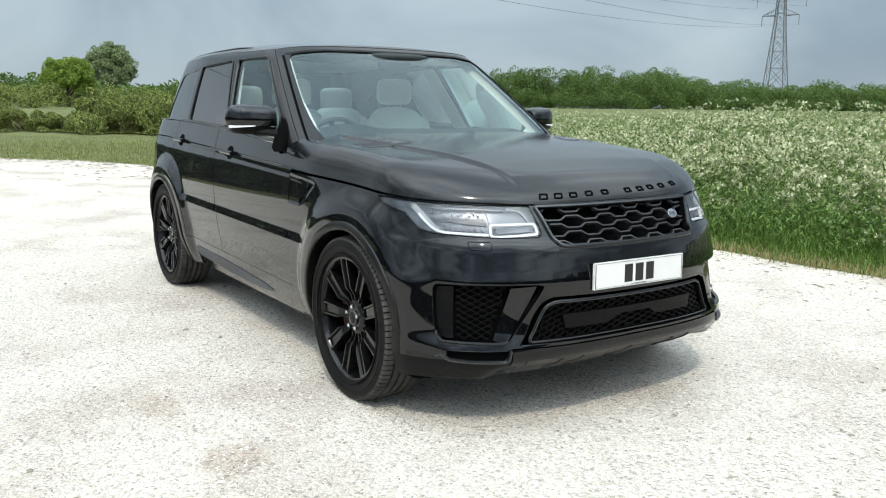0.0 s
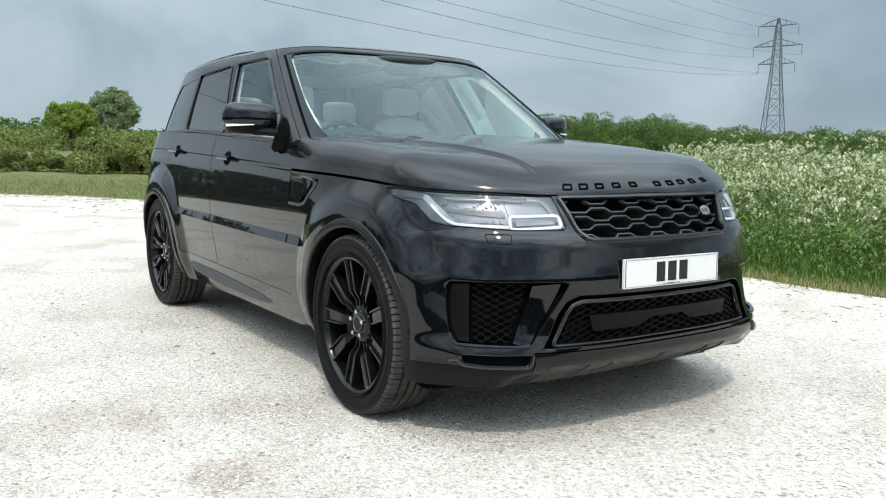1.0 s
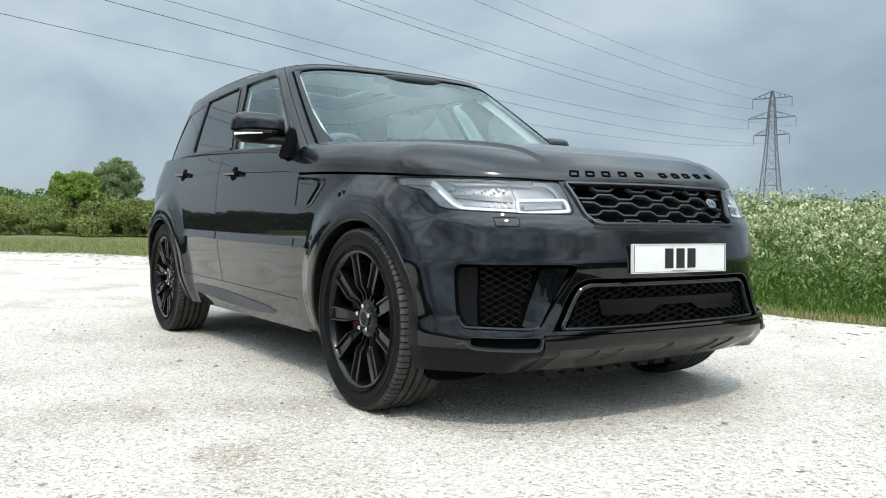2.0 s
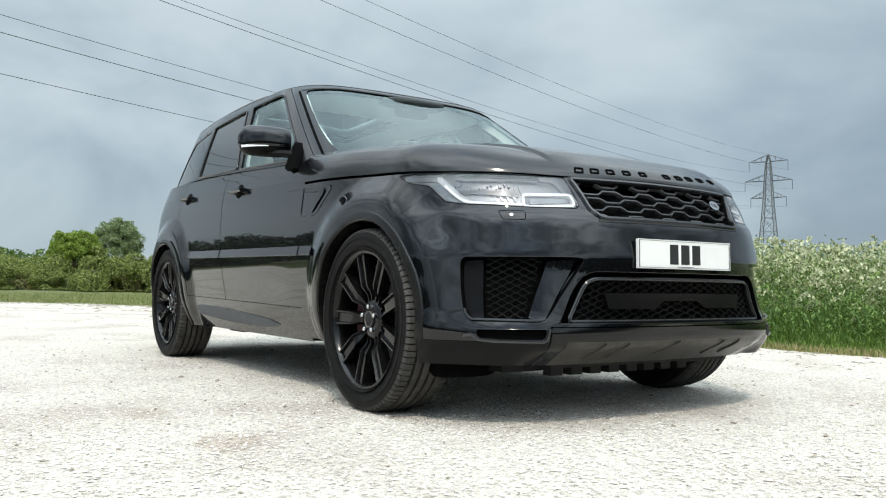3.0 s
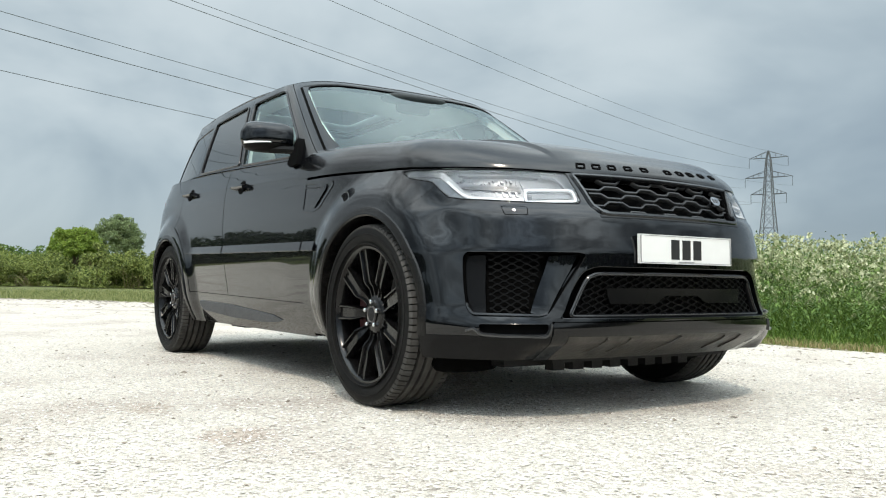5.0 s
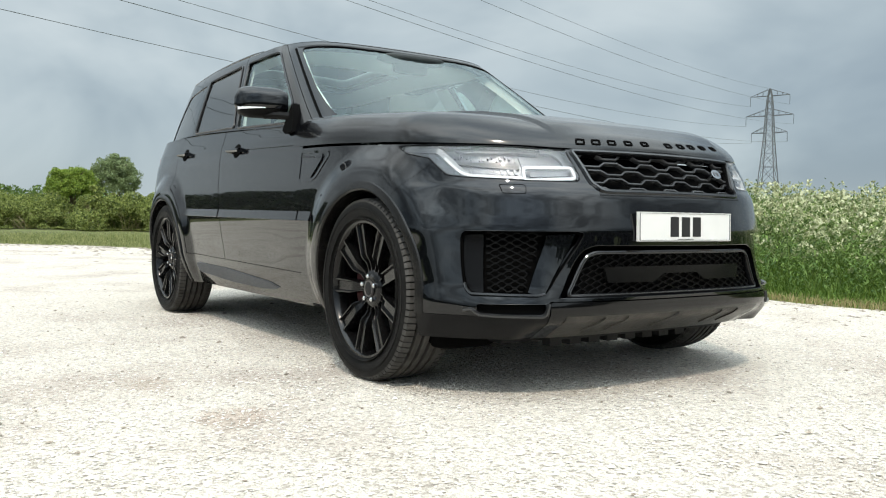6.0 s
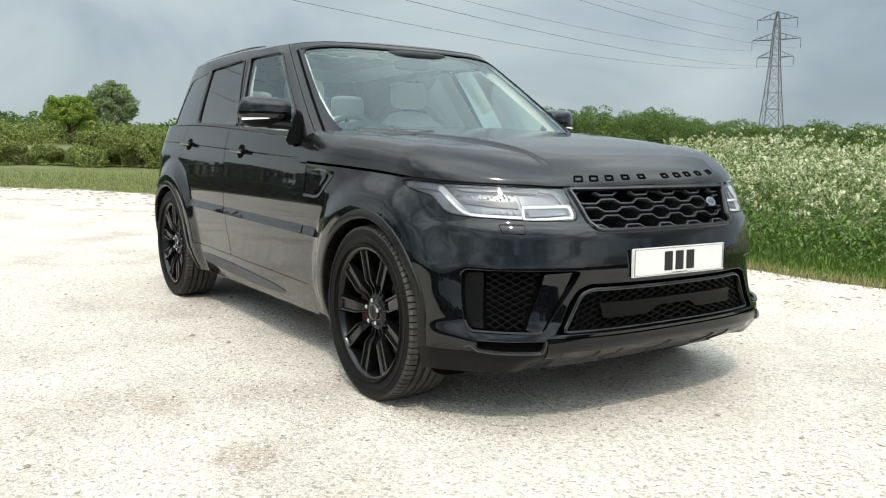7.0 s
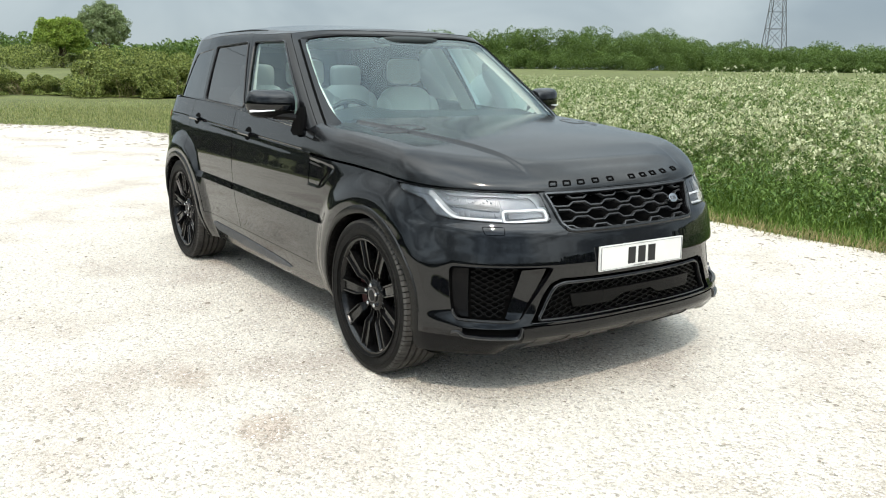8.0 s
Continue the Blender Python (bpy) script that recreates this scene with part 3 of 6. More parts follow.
def build_tree(az, dist, w, h, foot, mat, label, leaf, n, name="tree"):
    root = tagged(new(name), label, "tree")
    root.location = polar(az, dist)
    trunk = [tube([(0, 0, -0.1), (0.05, 0.02, foot), (0.1, 0, h * 0.5), (0.05, 0.05, h * 0.68)], w * 0.05, 7, w * 0.012)]
    for i in range(9):
        a, z0 = i * 2.4, foot + (h * 0.55 - foot) * i / 9
        L = w * 0.4
        trunk.append(tube([(0.05, 0, z0), (math.cos(a) * L * 0.5, math.sin(a) * L * 0.5, z0 + L * 0.45), (math.cos(a) * L, math.sin(a) * L, z0 + L * 0.7)], w * 0.02, 5, w * 0.006))
    part("trunk", join(*trunk), BARK, root, smooth=False)
    geo, k = [], 30
    for i in range(k):
        a, f = i * 2.399, (i + 0.5) / k
        up = 1 - 1.45 * f
        rr = math.sqrt(max(0.0, 1 - up * up)) * w * 0.36
        zc = foot + (h - foot) * (0.44 + 0.36 * up)
        geo.append(clump(np.array([math.cos(a) * rr, math.sin(a) * rr, zc]), np.array([1, 1, 0.9]) * w * rng.uniform(0.13, 0.20), n // 26, leaf))
    geo.append(clump(np.array([0, 0, foot + (h - foot) * 0.45]), np.array([w, w, h - foot]) * 0.30, n // 6, leaf))
    part("crown", joined(*geo), mat, root, smooth=False)
    return root


build_tree(170.4, 112, 6.8, 6.8, 0.5, FRESH, "round bright green field tree beyond the brambles", 0.11, 34000)
build_tree(167.9, 150, 9.4, 11.2, 1.0, GREYLEAF, "taller grey-green airy tree behind the bright one", 0.16, 26000)


def build_far_woods():
    geo = []
    # woodland edge beyond the crop field
    for az in np.arange(118.0, 152.0, 0.36):
        ramp_ = 0.55 + 0.45 * min(1.0, max(0.0, (az - 125.0) / 8.0))
        dist = rng.uniform(158, 172)
        h = 6.9 * ramp_ * (1 + 0.10 * math.sin(az * 1.3) + 0.10 * math.sin(az * 3.1 + 1) + rng.uniform(-0.06, 0.10)) * (1 - 0.20 * max(0.0, (az - 135.5) / 12) ** 2)
        c = polar(az, dist, h * 0.5)
        geo.append(clump(c, np.array([2.6, 2.6, h * 0.62]) * 1.25 * (dist / 165), 3400, 0.16 * dist / 165, 1.0, 0.7))
        b = polar(az + 0.2, dist - 5, h * 0.22)
        geo.append(clump(b, np.array([2.0, 2.0, h * 0.3]) * 1.2 * (dist / 165), 1300, 0.15 * dist / 165, 1.0, 0.6))
    # distant wooded rise to the other side
    for az in np.arange(152.0, 183.0, 0.4):
        dist = rng.uniform(300, 330)
        h = 7.5 + 1.5 * math.sin(az * 0.9) + (2.5 if az > 171.5 else 0)
        geo.append(clump(polar(az, dist, h * 0.5), np.array([4.6, 4.6, h * 0.6]) * 1.2, 420, 0.7, 0.9, 0.7))
    mid = []
    for az in np.arange(163.0, 180.0, 0.55):
        h = 1.9 + 0.6 * math.sin(az * 2.1) + (0.7 if az > 171.8 else 0)
        d = rng.uniform(100, 124)
        mid.append(clump(polar(az, d, h * 0.0) + np.array([0, 0, h * 0.5]), np.array([2.2, 2.2, h * 0.62]) * 1.2, 1700, 0.13, 1.0, 0.6))
    stuff("field_hedge", joined(*mid), BRAMBLE, "pale green field hedge beyond the brambles", "hedge")
    stuff("far_woods", joined(*geo), WOODS, "dark green mixed woodland along the far field edge", "woods")
    geo = []
    for az in np.arange(184, 446, 2.6):
        side_ = math.exp(-((az - 225.0) / 42.0) ** 4)
        d = 24.0 + 13.0 * side_ - 11.0 * math.exp(-((az - 372.0) / 46.0) ** 4) + 1.5 * math.sin(radians(az * 5.1))
        k = 1.0 + 0.55 * side_
        geo.append(clump(polar(az, d, 1.0 * k) * [1, 1, 0] + [0, 0, 0.95 * k], np.array([1.9, 1.9, 1.35]) * k, int(1100 + 2600 * side_), 0.24 - 0.12 * side_))
    stuff("hedge", joined(*geo), HEDGE, "dark overgrown hedge round the near side of the yard", "hedge")


build_far_woods()


# ---------------------------------------------------------------- pylon and lines
def lattice(levels, arm_list):
    """A four-legged lattice mast: legs, bracing and three pairs of arms."""
    bars = []
    for (z0, w0), (z1, w1) in zip(levels, levels[1:]):
        c0 = [(sx * w0, sy * w0, z0) for sx, sy in ((1, 1), (-1, 1), (-1, -1), (1, -1))]
        c1 = [(sx * w1, sy * w1, z1) for sx, sy in ((1, 1), (-1, 1), (-1, -1), (1, -1))]
        for i in range(4):
            j = (i + 1) % 4
            bars.append(((c0[i], c1[i]), 0.17))
            bars.append(((c0[i], c1[j]), 0.085))
            bars.append(((c0[j], c1[i]), 0.085))
            bars.append(((c1[i], c1[j]), 0.085))
    return bars


def build_pylon(az, dist, turn, height):
    root = tagged(new("pylon"), "tall grey steel lattice electricity pylon in the field", "pylon")
    root.matrix_world = Matrix.Translation(polar(az, dist)) @ pose(0, 0, 0, 0, 0, turn)
    k = height / 50.0
    lv = [(0, 4.2), (8, 3.55), (15, 2.95), (21, 2.45), (26, 2.05), (30.5, 1.7), (34.5, 1.5), (38.5, 1.3), (42.5, 1.1), (46.5, 0.8), (49.9, 0.25)]
    lv = [(z * k, w * k) for z, w in lv]
    part("mast", join(*[tube(p, r * k, 4) for p, r in lattice(lv, 0)]), STEEL, root, smooth=False)
    tips = []
    for z, L in ((47.3, 7.0), (40.0, 8.5), (33.7, 6.4)):
        for s in (-1, 1):
            w = np.interp(z * k, [a for a, _ in lv], [b for _, b in lv])
            tip = np.array((s * L * k, 0, z * k))
            bars = []
            for sy in (-1, 1):
                root_lo = np.array((s * w, sy * w, (z - 0.1) * k))
                root_hi = np.array((s * w * 0.9, sy * w * 0.9, (z + 2.3) * k))
                bars += [tube([root_lo, tip], 0.12 * k, 4), tube([root_hi, tip], 0.09 * k, 4)]
                for f in (0.3, 0.6):
                    bars.append(tube([root_lo + (tip - root_lo) * f, root_hi + (tip - root_hi) * f], 0.06 * k, 4))
            part("arm", join(*bars), STEEL, root, smooth=False)
            end = tip - np.array((0, 0, 3.6 * k))
            disc = [tube([tip, end], 0.07 * k, 5)] + [tube([end + (tip - end) * f - (0, 0, 0.05), end + (tip - end) * f + (0, 0, 0.05)], 0.16 * k, 6) for f in np.linspace(0.1, 0.9, 9)]
            part("insulator", join(*disc), CABLE, root, smooth=False)
            tips.append(end)
    return root, [root.matrix_world @ Vector(t) for t in tips], root.matrix_world @ Vector((0, 0, 49.9 * k))


PYLON_H, PYLON_D = 50.0, 330.0
pylon, TIPS, PEAK = build_pylon(124.72, PYLON_D, 20.0, PYLON_H)


def build_lines(span, sag):
    """Conductors from the pylon towards the next one, overhead."""
    for t in TIPS + [PEAK]:
        a = np.array(t)
        b = a + np.array(span)
        f = np.linspace(0, 1, 60)
        p = a + (b - a) * f[:, None] - np.stack([0 * f, 0 * f, sag * 4 * f * (1 - f)], 1)
        ob = part("power_line", tube(p, 0.035, 4), CABLE, None, smooth=False)
        tagged(ob, "thin overhead power line sagging from the pylon", "power line", "overhead lines")


build_lines((162.0, -398.0, -5.1), 8.9)


# ---------------------------------------------------------------- car: materials
PAINT = material("black_paint", (0.002, 0.0023, 0.003), 0.35, 0.0, coat=1.0, spec=0.02)
PAINT.node_tree.nodes["Principled BSDF"].inputs["Coat Roughness"].default_value = 0.02
PAINT.node_tree.nodes["Principled BSDF"].inputs["Coat IOR"].default_value = 1.52
# body paint again with a weak coat, so the underside's gravel reflection is dimmed
LOWER_DIM = material("dimmed_lower_paint", (0.003, 0.003, 0.0034), 0.18, 0.0, coat=0.12, spec=0.14, grain=0.3, scale=6)
BONNET = material("dusty_black_paint", (0.0045, 0.0047, 0.005), 0.4, 0.0, coat=1.0, spec=0.02, grain=0.35, scale=7)
BONNET.node_tree.nodes["Principled BSDF"].inputs["Coat Roughness"].default_value = 0.11
GLOSS = material("gloss_black_trim", (0.003, 0.003, 0.0034), 0.12, 0.0, coat=0.4, grain=0.2, scale=5, spec=0.2)
SATIN = material("satin_dark_trim", (0.010, 0.010, 0.011), 0.34, 0.0, grain=0.3, scale=40)
PLASTIC = material("grained_black_plastic", (0.010, 0.010, 0.0105), 0.6, 0.0, grain=0.3, scale=80, bump=0.2, bump_scale=900, spec=0.3)
SILL = material("grey_sill_plastic", (0.055, 0.06, 0.068), 0.5, 0.0, grain=0.3, scale=60, bump=0.15, bump_scale=700)
VALANCE = material("dark_valance", (0.004, 0.004, 0.0043), 0.22, 0.0, grain=0.2, scale=20, spec=0.14)
# grille bead's graphite; on intakes and slots its pale metal paints a sky highlight
GRAPHITE_GLINT = material("graphite_glint_trim", (0.075, 0.077, 0.08), 0.28, 0.8, grain=0.2, scale=30)
SKID = material("dusty_skid_plate", (0.017, 0.016, 0.0148), 0.36, 0.3, grain=0.75, scale=11, second=(0.062, 0.057, 0.050), bump=0.25, bump_scale=60)
ARCH_M = material("dusty_arch_trim", (0.007, 0.0067, 0.0063), 0.24, 0.0, grain=0.6, scale=9, spec=0.3)
FRIT = material("black_screen_edge", (0.004, 0.004, 0.004), 0.35, 0.0, spec=0.12)
VOID = material("matt_black_inner", (0.0025, 0.0025, 0.0025), 0.9, spec=0.05)
RUBBER = material("tyre_rubber", (0.007, 0.0069, 0.0067), 0.55, 0.0, grain=0.35, scale=25, bump=0.15, bump_scale=300, spec=0.14)
TREAD = material("dusty_tread_rubber", (0.052, 0.050, 0.047), 0.9, 0.0, grain=0.4, scale=22, bump=0.2, bump_scale=250, spec=0.2)
RIM_M = material("gloss_black_alloy", (0.0035, 0.0035, 0.0037), 0.22, 0.0, coat=0.2, spec=0.28, grain=0.3, scale=14)
DISC = material("brake_disc_steel", (0.16, 0.15, 0.145), 0.45, 0.8, grain=0.3, scale=40)
CALIPER = material("red_caliper", (0.055, 0.008, 0.010), 0.5, 0.0, grain=0.3, scale=30)
CHROME = material("chrome", (0.62, 0.63, 0.65), 0.16, 1.0, grain=0.1, scale=30)
REFLECTOR = material("lamp_reflector", (0.20, 0.21, 0.225), 0.45, 1.0, grain=0.35, scale=35)
LAMP_GREY = material("lamp_inner_grey", (0.135, 0.14, 0.15), 0.34, 0.6, grain=0.4, scale=28)
DRL = material("white_light_guide", (0.86, 0.88, 0.90), 0.2, 0.0, grain=0.03, scale=20)
PLATE = material("white_plate", (0.66, 0.66, 0.64), 0.35, 0.0, grain=0.04, scale=12)
INK = material("black_ink", (0.012, 0.012, 0.012), 0.5)
LEATHER = material("pale_grey_leather", (0.72, 0.72, 0.68), 0.55, 0.0, grain=0.08, scale=25, bump=0.1, bump_scale=400)
DASH = material("dark_dash", (0.016, 0.021, 0.021), 0.6, 0.0, grain=0.2, scale=40, bump=0.1, bump_scale=500)
PILLAR = material("light_headlining", (0.80, 0.81, 0.78), 0.8, 0.0, grain=0.06, scale=60)
TAIL_RED = material("red_tail_lens", (0.25, 0.01, 0.01), 0.12, 0.0, coat=0.8, grain=0.2, scale=20)


def glass(name, tint, sheen=(1.0, 1.0, 1.0), ior=2.1):
    """Thin tinted glass: mirrors by Fresnel, lets the rest through."""
    m = bpy.data.materials.new(name)
    m.use_nodes = True
    nt = m.node_tree
    nt.nodes.remove(nt.nodes["Principled BSDF"])
    tr = nt.nodes.new("ShaderNodeBsdfTransparent")
    tr.inputs["Color"].default_value = (*tint, 1)
    gl = nt.nodes.new("ShaderNodeBsdfGlossy")
    gl.inputs["Roughness"].default_value = 0.02
    gl.inputs["Color"].default_value = (*sheen, 1)
    fr = nt.nodes.new("ShaderNodeFresnel")
    fr.inputs["IOR"].default_value = ior
    mx = nt.nodes.new("ShaderNodeMixShader")
    nt.links.new(fr.outputs[0], mx.inputs[0])
    nt.links.new(tr.outputs[0], mx.inputs[1])
    nt.links.new(gl.outputs[0], mx.inputs[2])
    nt.links.new(mx.outputs[0], nt.nodes["Material Output"].inputs["Surface"])
    return m


GLASS = glass("clear_green_glass", (0.78, 0.94, 0.90), (0.85, 0.98, 1.0), 1.85)
TINTED = glass("tinted_roof_glass", (0.5, 0.55, 0.54), ior=1.6)
PRIVACY = glass("dark_privacy_glass", (0.055, 0.06, 0.068), ior=2.4)
LENS = glass("lamp_lens", (0.93, 0.95, 0.97), ior=1.75)


# ---------------------------------------------------------------- car: body surfaces
def sm(x, pts):
    """Smooth curve through (x, value) pairs."""
    xs = np.array([p[0] for p in pts], float); ys = np.array([p[1] for p in pts], float)
    d = np.diff(ys) / np.diff(xs)
    m = np.r_[d[0], np.where(d[1:] * d[:-1] > 0, 2 * d[1:] * d[:-1] / np.where(d[1:] + d[:-1] == 0, 1, d[1:] + d[:-1]), 0), d[-1]]
    x = np.clip(np.asarray(x, float), xs[0], xs[-1])
    i = np.clip(np.searchsorted(xs, x) - 1, 0, len(xs) - 2)
    h = xs[i + 1] - xs[i]; t = (x - xs[i]) / h
    return (ys[i] * (1 + 2 * t) * (1 - t) ** 2 + m[i] * h * t * (1 - t) ** 2 + ys[i + 1] * t * t * (3 - 2 * t) + m[i + 1] * h * t * t * (t - 1))
def step(a, b, x):
    t = np.clip((np.asarray(x, float) - a) / (b - a), 0, 1)
    return t * t * (3 - 2 * t)
X0 = 0.10
NOSE = [(.18, .635), (.25, .765), (.285, .828), (.33, .855), (.45, .858), (.55, .866), (.61, .868), (.65, .863), (.69, .855), (.74, .843), (.772, .828), (.787, .812), (.85, .78), (.92, .737), (.98, .70)]
TUCK = [(.18, .10), (.25, .045), (.285, .012), (.32, 0), (.9, 0)]
SQUARE = [(.2, 3.3), (.33, 3.15), (.42, 2.75), (.59, 2.4), (.77, 2.36), (1.0, 2.35)]
WFRONT = [(.18, .908), (.22, .926), (.30, .936), (.4, .945), (.52, .957), (.61, .962), (.66, .958), (.70, .953), (.78, .944), (.86, .931), (.94, .907), (1.0, .88)]
WSIDE = [(.18, .85), (.24, .885), (.30, .912), (.38, .938), (.42, .946), (.5, .9545), (.57, .9587), (.62, .9613), (.66, .9627), (.72, .9636), (.78, .9626), (.84, .9581), (.90, .9510), (.98, .9415), (1.04, .929), (1.10, .910), (1.16, .889), (1.2, .875)]
TAIL = [(.2, -3.80), (.35, -3.90), (.6, -3.93), (.9, -3.90), (1.1, -3.84), (1.2, -3.80)]
WB = 2.923
def flare(x, z):
    r1 = np.hypot(x, z - .375); r2 = np.hypot(x + WB, z - .375)
    return .032 * (1 - step(.46, .60, np.minimum(r1, r2)))
def width(x, z):
    k = step(.1, -.5, x)
    return sm(z, WFRONT) * (1 - k) + sm(z, WSIDE) * k
ANG = np.linspace(0, np.pi / 2, 400)
def _arc():
    n = 2.45; a = .78; w = .95
    x = X0 + a * np.cos(ANG) ** (2 / n); y = w * np.sin(ANG) ** (2 / n)
    return np.r_[0, np.cumsum(np.hypot(np.diff(x), np.diff(y)))]
ARC = _arc(); U1 = ARC[-1]
def front(u, z):
    """The body's side below the bonnet: u runs from the middle of the nose round the corner and back."""
    u, z = np.broadcast_arrays(np.asarray(u, float), np.asarray(z, float))
    th = np.interp(u, ARC, ANG); n = sm(z, SQUARE)
    a = sm(z, NOSE) + sm(z, TUCK) * step(.5, .72, u) - X0
    x = np.where(u <= U1, X0 + a * np.cos(th) ** (2 / n), X0 - (u - U1))
    y = np.where(u <= U1, sm(z, WFRONT) * np.sin(th) ** (2 / n), width(x, z))
    return np.stack([x, -(y + flare(x, z) * step(.6, .8, y)), z], -1)
XR = -3.15
def rear(u, z):
    """Doors and tail: u is minus x along the side, and goes on round the rear corner."""
    u, z = np.broadcast_arrays(np.asarray(u, float), np.asarray(z, float))
    over = np.clip((u + XR) / 1.5, 0, 1); th = over * np.pi / 2; n = 2.5
    w = sm(z, WSIDE); a = XR - sm(z, TAIL)
    x = np.where(u <= -XR, -u, XR - a * np.sin(th) ** (2 / n))
    y = np.where(u <= -XR, w, w * np.cos(th) ** (2 / n))
    y = y * (1 - .025 * step(-2.9, -3.7, x))
    return np.stack([x, -(y + flare(x, z) * step(.6, .8, y)), z], -1)
SCREEN = [(1.04, -.405), (1.12, -.515), (1.3, -.765), (1.5, -1.045), (1.6, -1.19), (1.68, -1.315), (1.74, -1.42)]
WGLASS = [(1.04, .927), (1.10, .912), (1.2, .885), (1.4, .818), (1.56, .757), (1.6, .740), (1.65, .712), (1.7, .66)]
BACK = [(1.04, -3.86), (1.2, -3.80), (1.5, -3.62), (1.74, -3.40)]
GA, GN = .55, 4.4
UG = 1.30
def house(u, z):
    """Windscreen, side glass and rear glass: u from the middle of the screen (0..UG the screen's quarter), then along the side."""
    u, z = np.broadcast_arrays(np.asarray(u, float), np.asarray(z, float))
    th = np.clip(u / UG, 0, 1) * np.pi / 2
    w = sm(z, WGLASS); x1 = sm(z, SCREEN) - GA; ln = x1 - XH
    x = np.where(u <= UG, x1 + GA * np.cos(th) ** (2 / GN), x1 - (u - UG) / 1.5 * ln)
    y = np.where(u <= UG, w * np.sin(th) ** (2 / GN), w)
    # tail
    t2 = np.clip((u - UG - 1.5) / 1.0, 0, 1) * np.pi / 2; ab = XH - sm(z, BACK)
    x = np.where(u > UG + 1.5, XH - ab * np.sin(t2) ** (2 / 2.6), x)
    y = np.where(u > UG + 1.5, w * np.cos(t2) ** (2 / 2.6), y)
    tap = 1 - .08 * step(-2.5, -3.7, x)
    return np.stack([x, -y * tap, z], -1)
XH = -3.05


def normal(fn, u, z):
    """Outward normal of a body surface."""
    h = 0.003
    a = fn(np.asarray(u) + h, z) - fn(np.asarray(u) - h, z)
    b = fn(u, np.asarray(z) + h) - fn(u, np.asarray(z) - h)
    n = np.cross(a, b)
    n /= np.linalg.norm(n, axis=-1)[..., None] + 1e-12
    return n * np.where((n * (fn(u, z) - np.array([-1.5, 0, 0.8]))).sum(-1) < 0, -1, 1)[..., None]


def sheet(fn, us, zs):
    """A grid over a body surface: rows of x, y, z, u, v; zs are rows of heights for each u, or one row."""
    us = np.asarray(us, float)
    Z = np.asarray(zs, float)
    if Z.ndim == 1:
        Z = np.broadcast_to(Z, (len(us), len(Z)))
    U = np.broadcast_to(us[:, None], Z.shape)
    P = fn(U, Z)
    V = np.concatenate([P, U[..., None], Z[..., None]], -1).reshape(-1, 5)
    n = Z.shape[1]
    F = [(i * n + j, (i + 1) * n + j, (i + 1) * n + j + 1, i * n + j + 1) for i in range(len(us) - 1) for j in range(n - 1)]
    return V, F


def clip(geo, f):
    """Keeps the side of a mesh where f > 0, with a clean edge."""
    V, F = geo
    d = f(V)
    rows, out, cut = list(V), [], {}
    for q in F:
        s = [d[i] > 0 for i in q]
        if all(s):
            out.append(q)
        elif any(s):
            p = []
            for k in range(len(q)):
                i, j = q[k], q[(k + 1) % len(q)]
                if d[i] > 0:
                    p.append(i)
                if (d[i] > 0) != (d[j] > 0):
                    key = (min(i, j), max(i, j))
                    if key not in cut:
                        a, b = key
                        t = d[a] / (d[a] - d[b])
                        cut[key] = len(rows)
                        rows.append(V[a] + (V[b] - V[a]) * t)
                    p.append(cut[key])
            if len(p) > 2:
                out.append(tuple(p))
    used = sorted({i for q in out for i in q})
    at = {i: k for k, i in enumerate(used)}
    if not used:
        return np.zeros((0, V.shape[1])), []
    return np.array([rows[i] for i in used]), [tuple(at[i] for i in q) for q in out]


def poly(pts, cols=(3, 4), fold=True):
    """Signed distance to a polygon, positive inside, in two columns of a grid."""
    q = np.array(pts, float)

    def f(V):
        x, y = V[:, cols[0]], V[:, cols[1]]
        ins = np.zeros(len(V), bool)
        best = np.full(len(V), 1e9)
        for i in range(len(q)):
            a, b = q[i], q[(i + 1) % len(q)]
            ins ^= ((a[1] > y) != (b[1] > y)) & (x < (b[0] - a[0]) * (y - a[1]) / (b[1] - a[1] + 1e-12) + a[0])
            ab = b - a
            t = np.clip(((x - a[0]) * ab[0] + (y - a[1]) * ab[1]) / (ab @ ab), 0, 1)
            best = np.minimum(best, np.hypot(x - a[0] - t * ab[0], y - a[1] - t * ab[1]))
        return np.where(ins, best, -best)
    return f


def inside(f, gap=0.0):
    return lambda V: f(V) - gap


def outside(f, gap=0.0):
    return lambda V: -f(V) - gap


def both(geo):
    """The mesh and its mirror image across the car's middle, welded where they meet."""
    V, F = geo
    W = V.copy()
    W[:, 1] *= -1
    if V.shape[1] > 3:
        W[:, 3] *= -1
    n = len(V)
    seam = {i for i in range(n) if abs(V[i, 1]) < 1e-4}
    idx = [i if i in seam else n + i for i in range(n)]
    F2 = [tuple(idx[i] for i in q)[::-1] for q in F]
    return np.vstack([V, W]), list(F) + F2


def mirrored(geo):
    V = np.array(geo[0], float)
    V[:, 1] *= -1
    return V, [tuple(q)[::-1] for q in geo[1]]


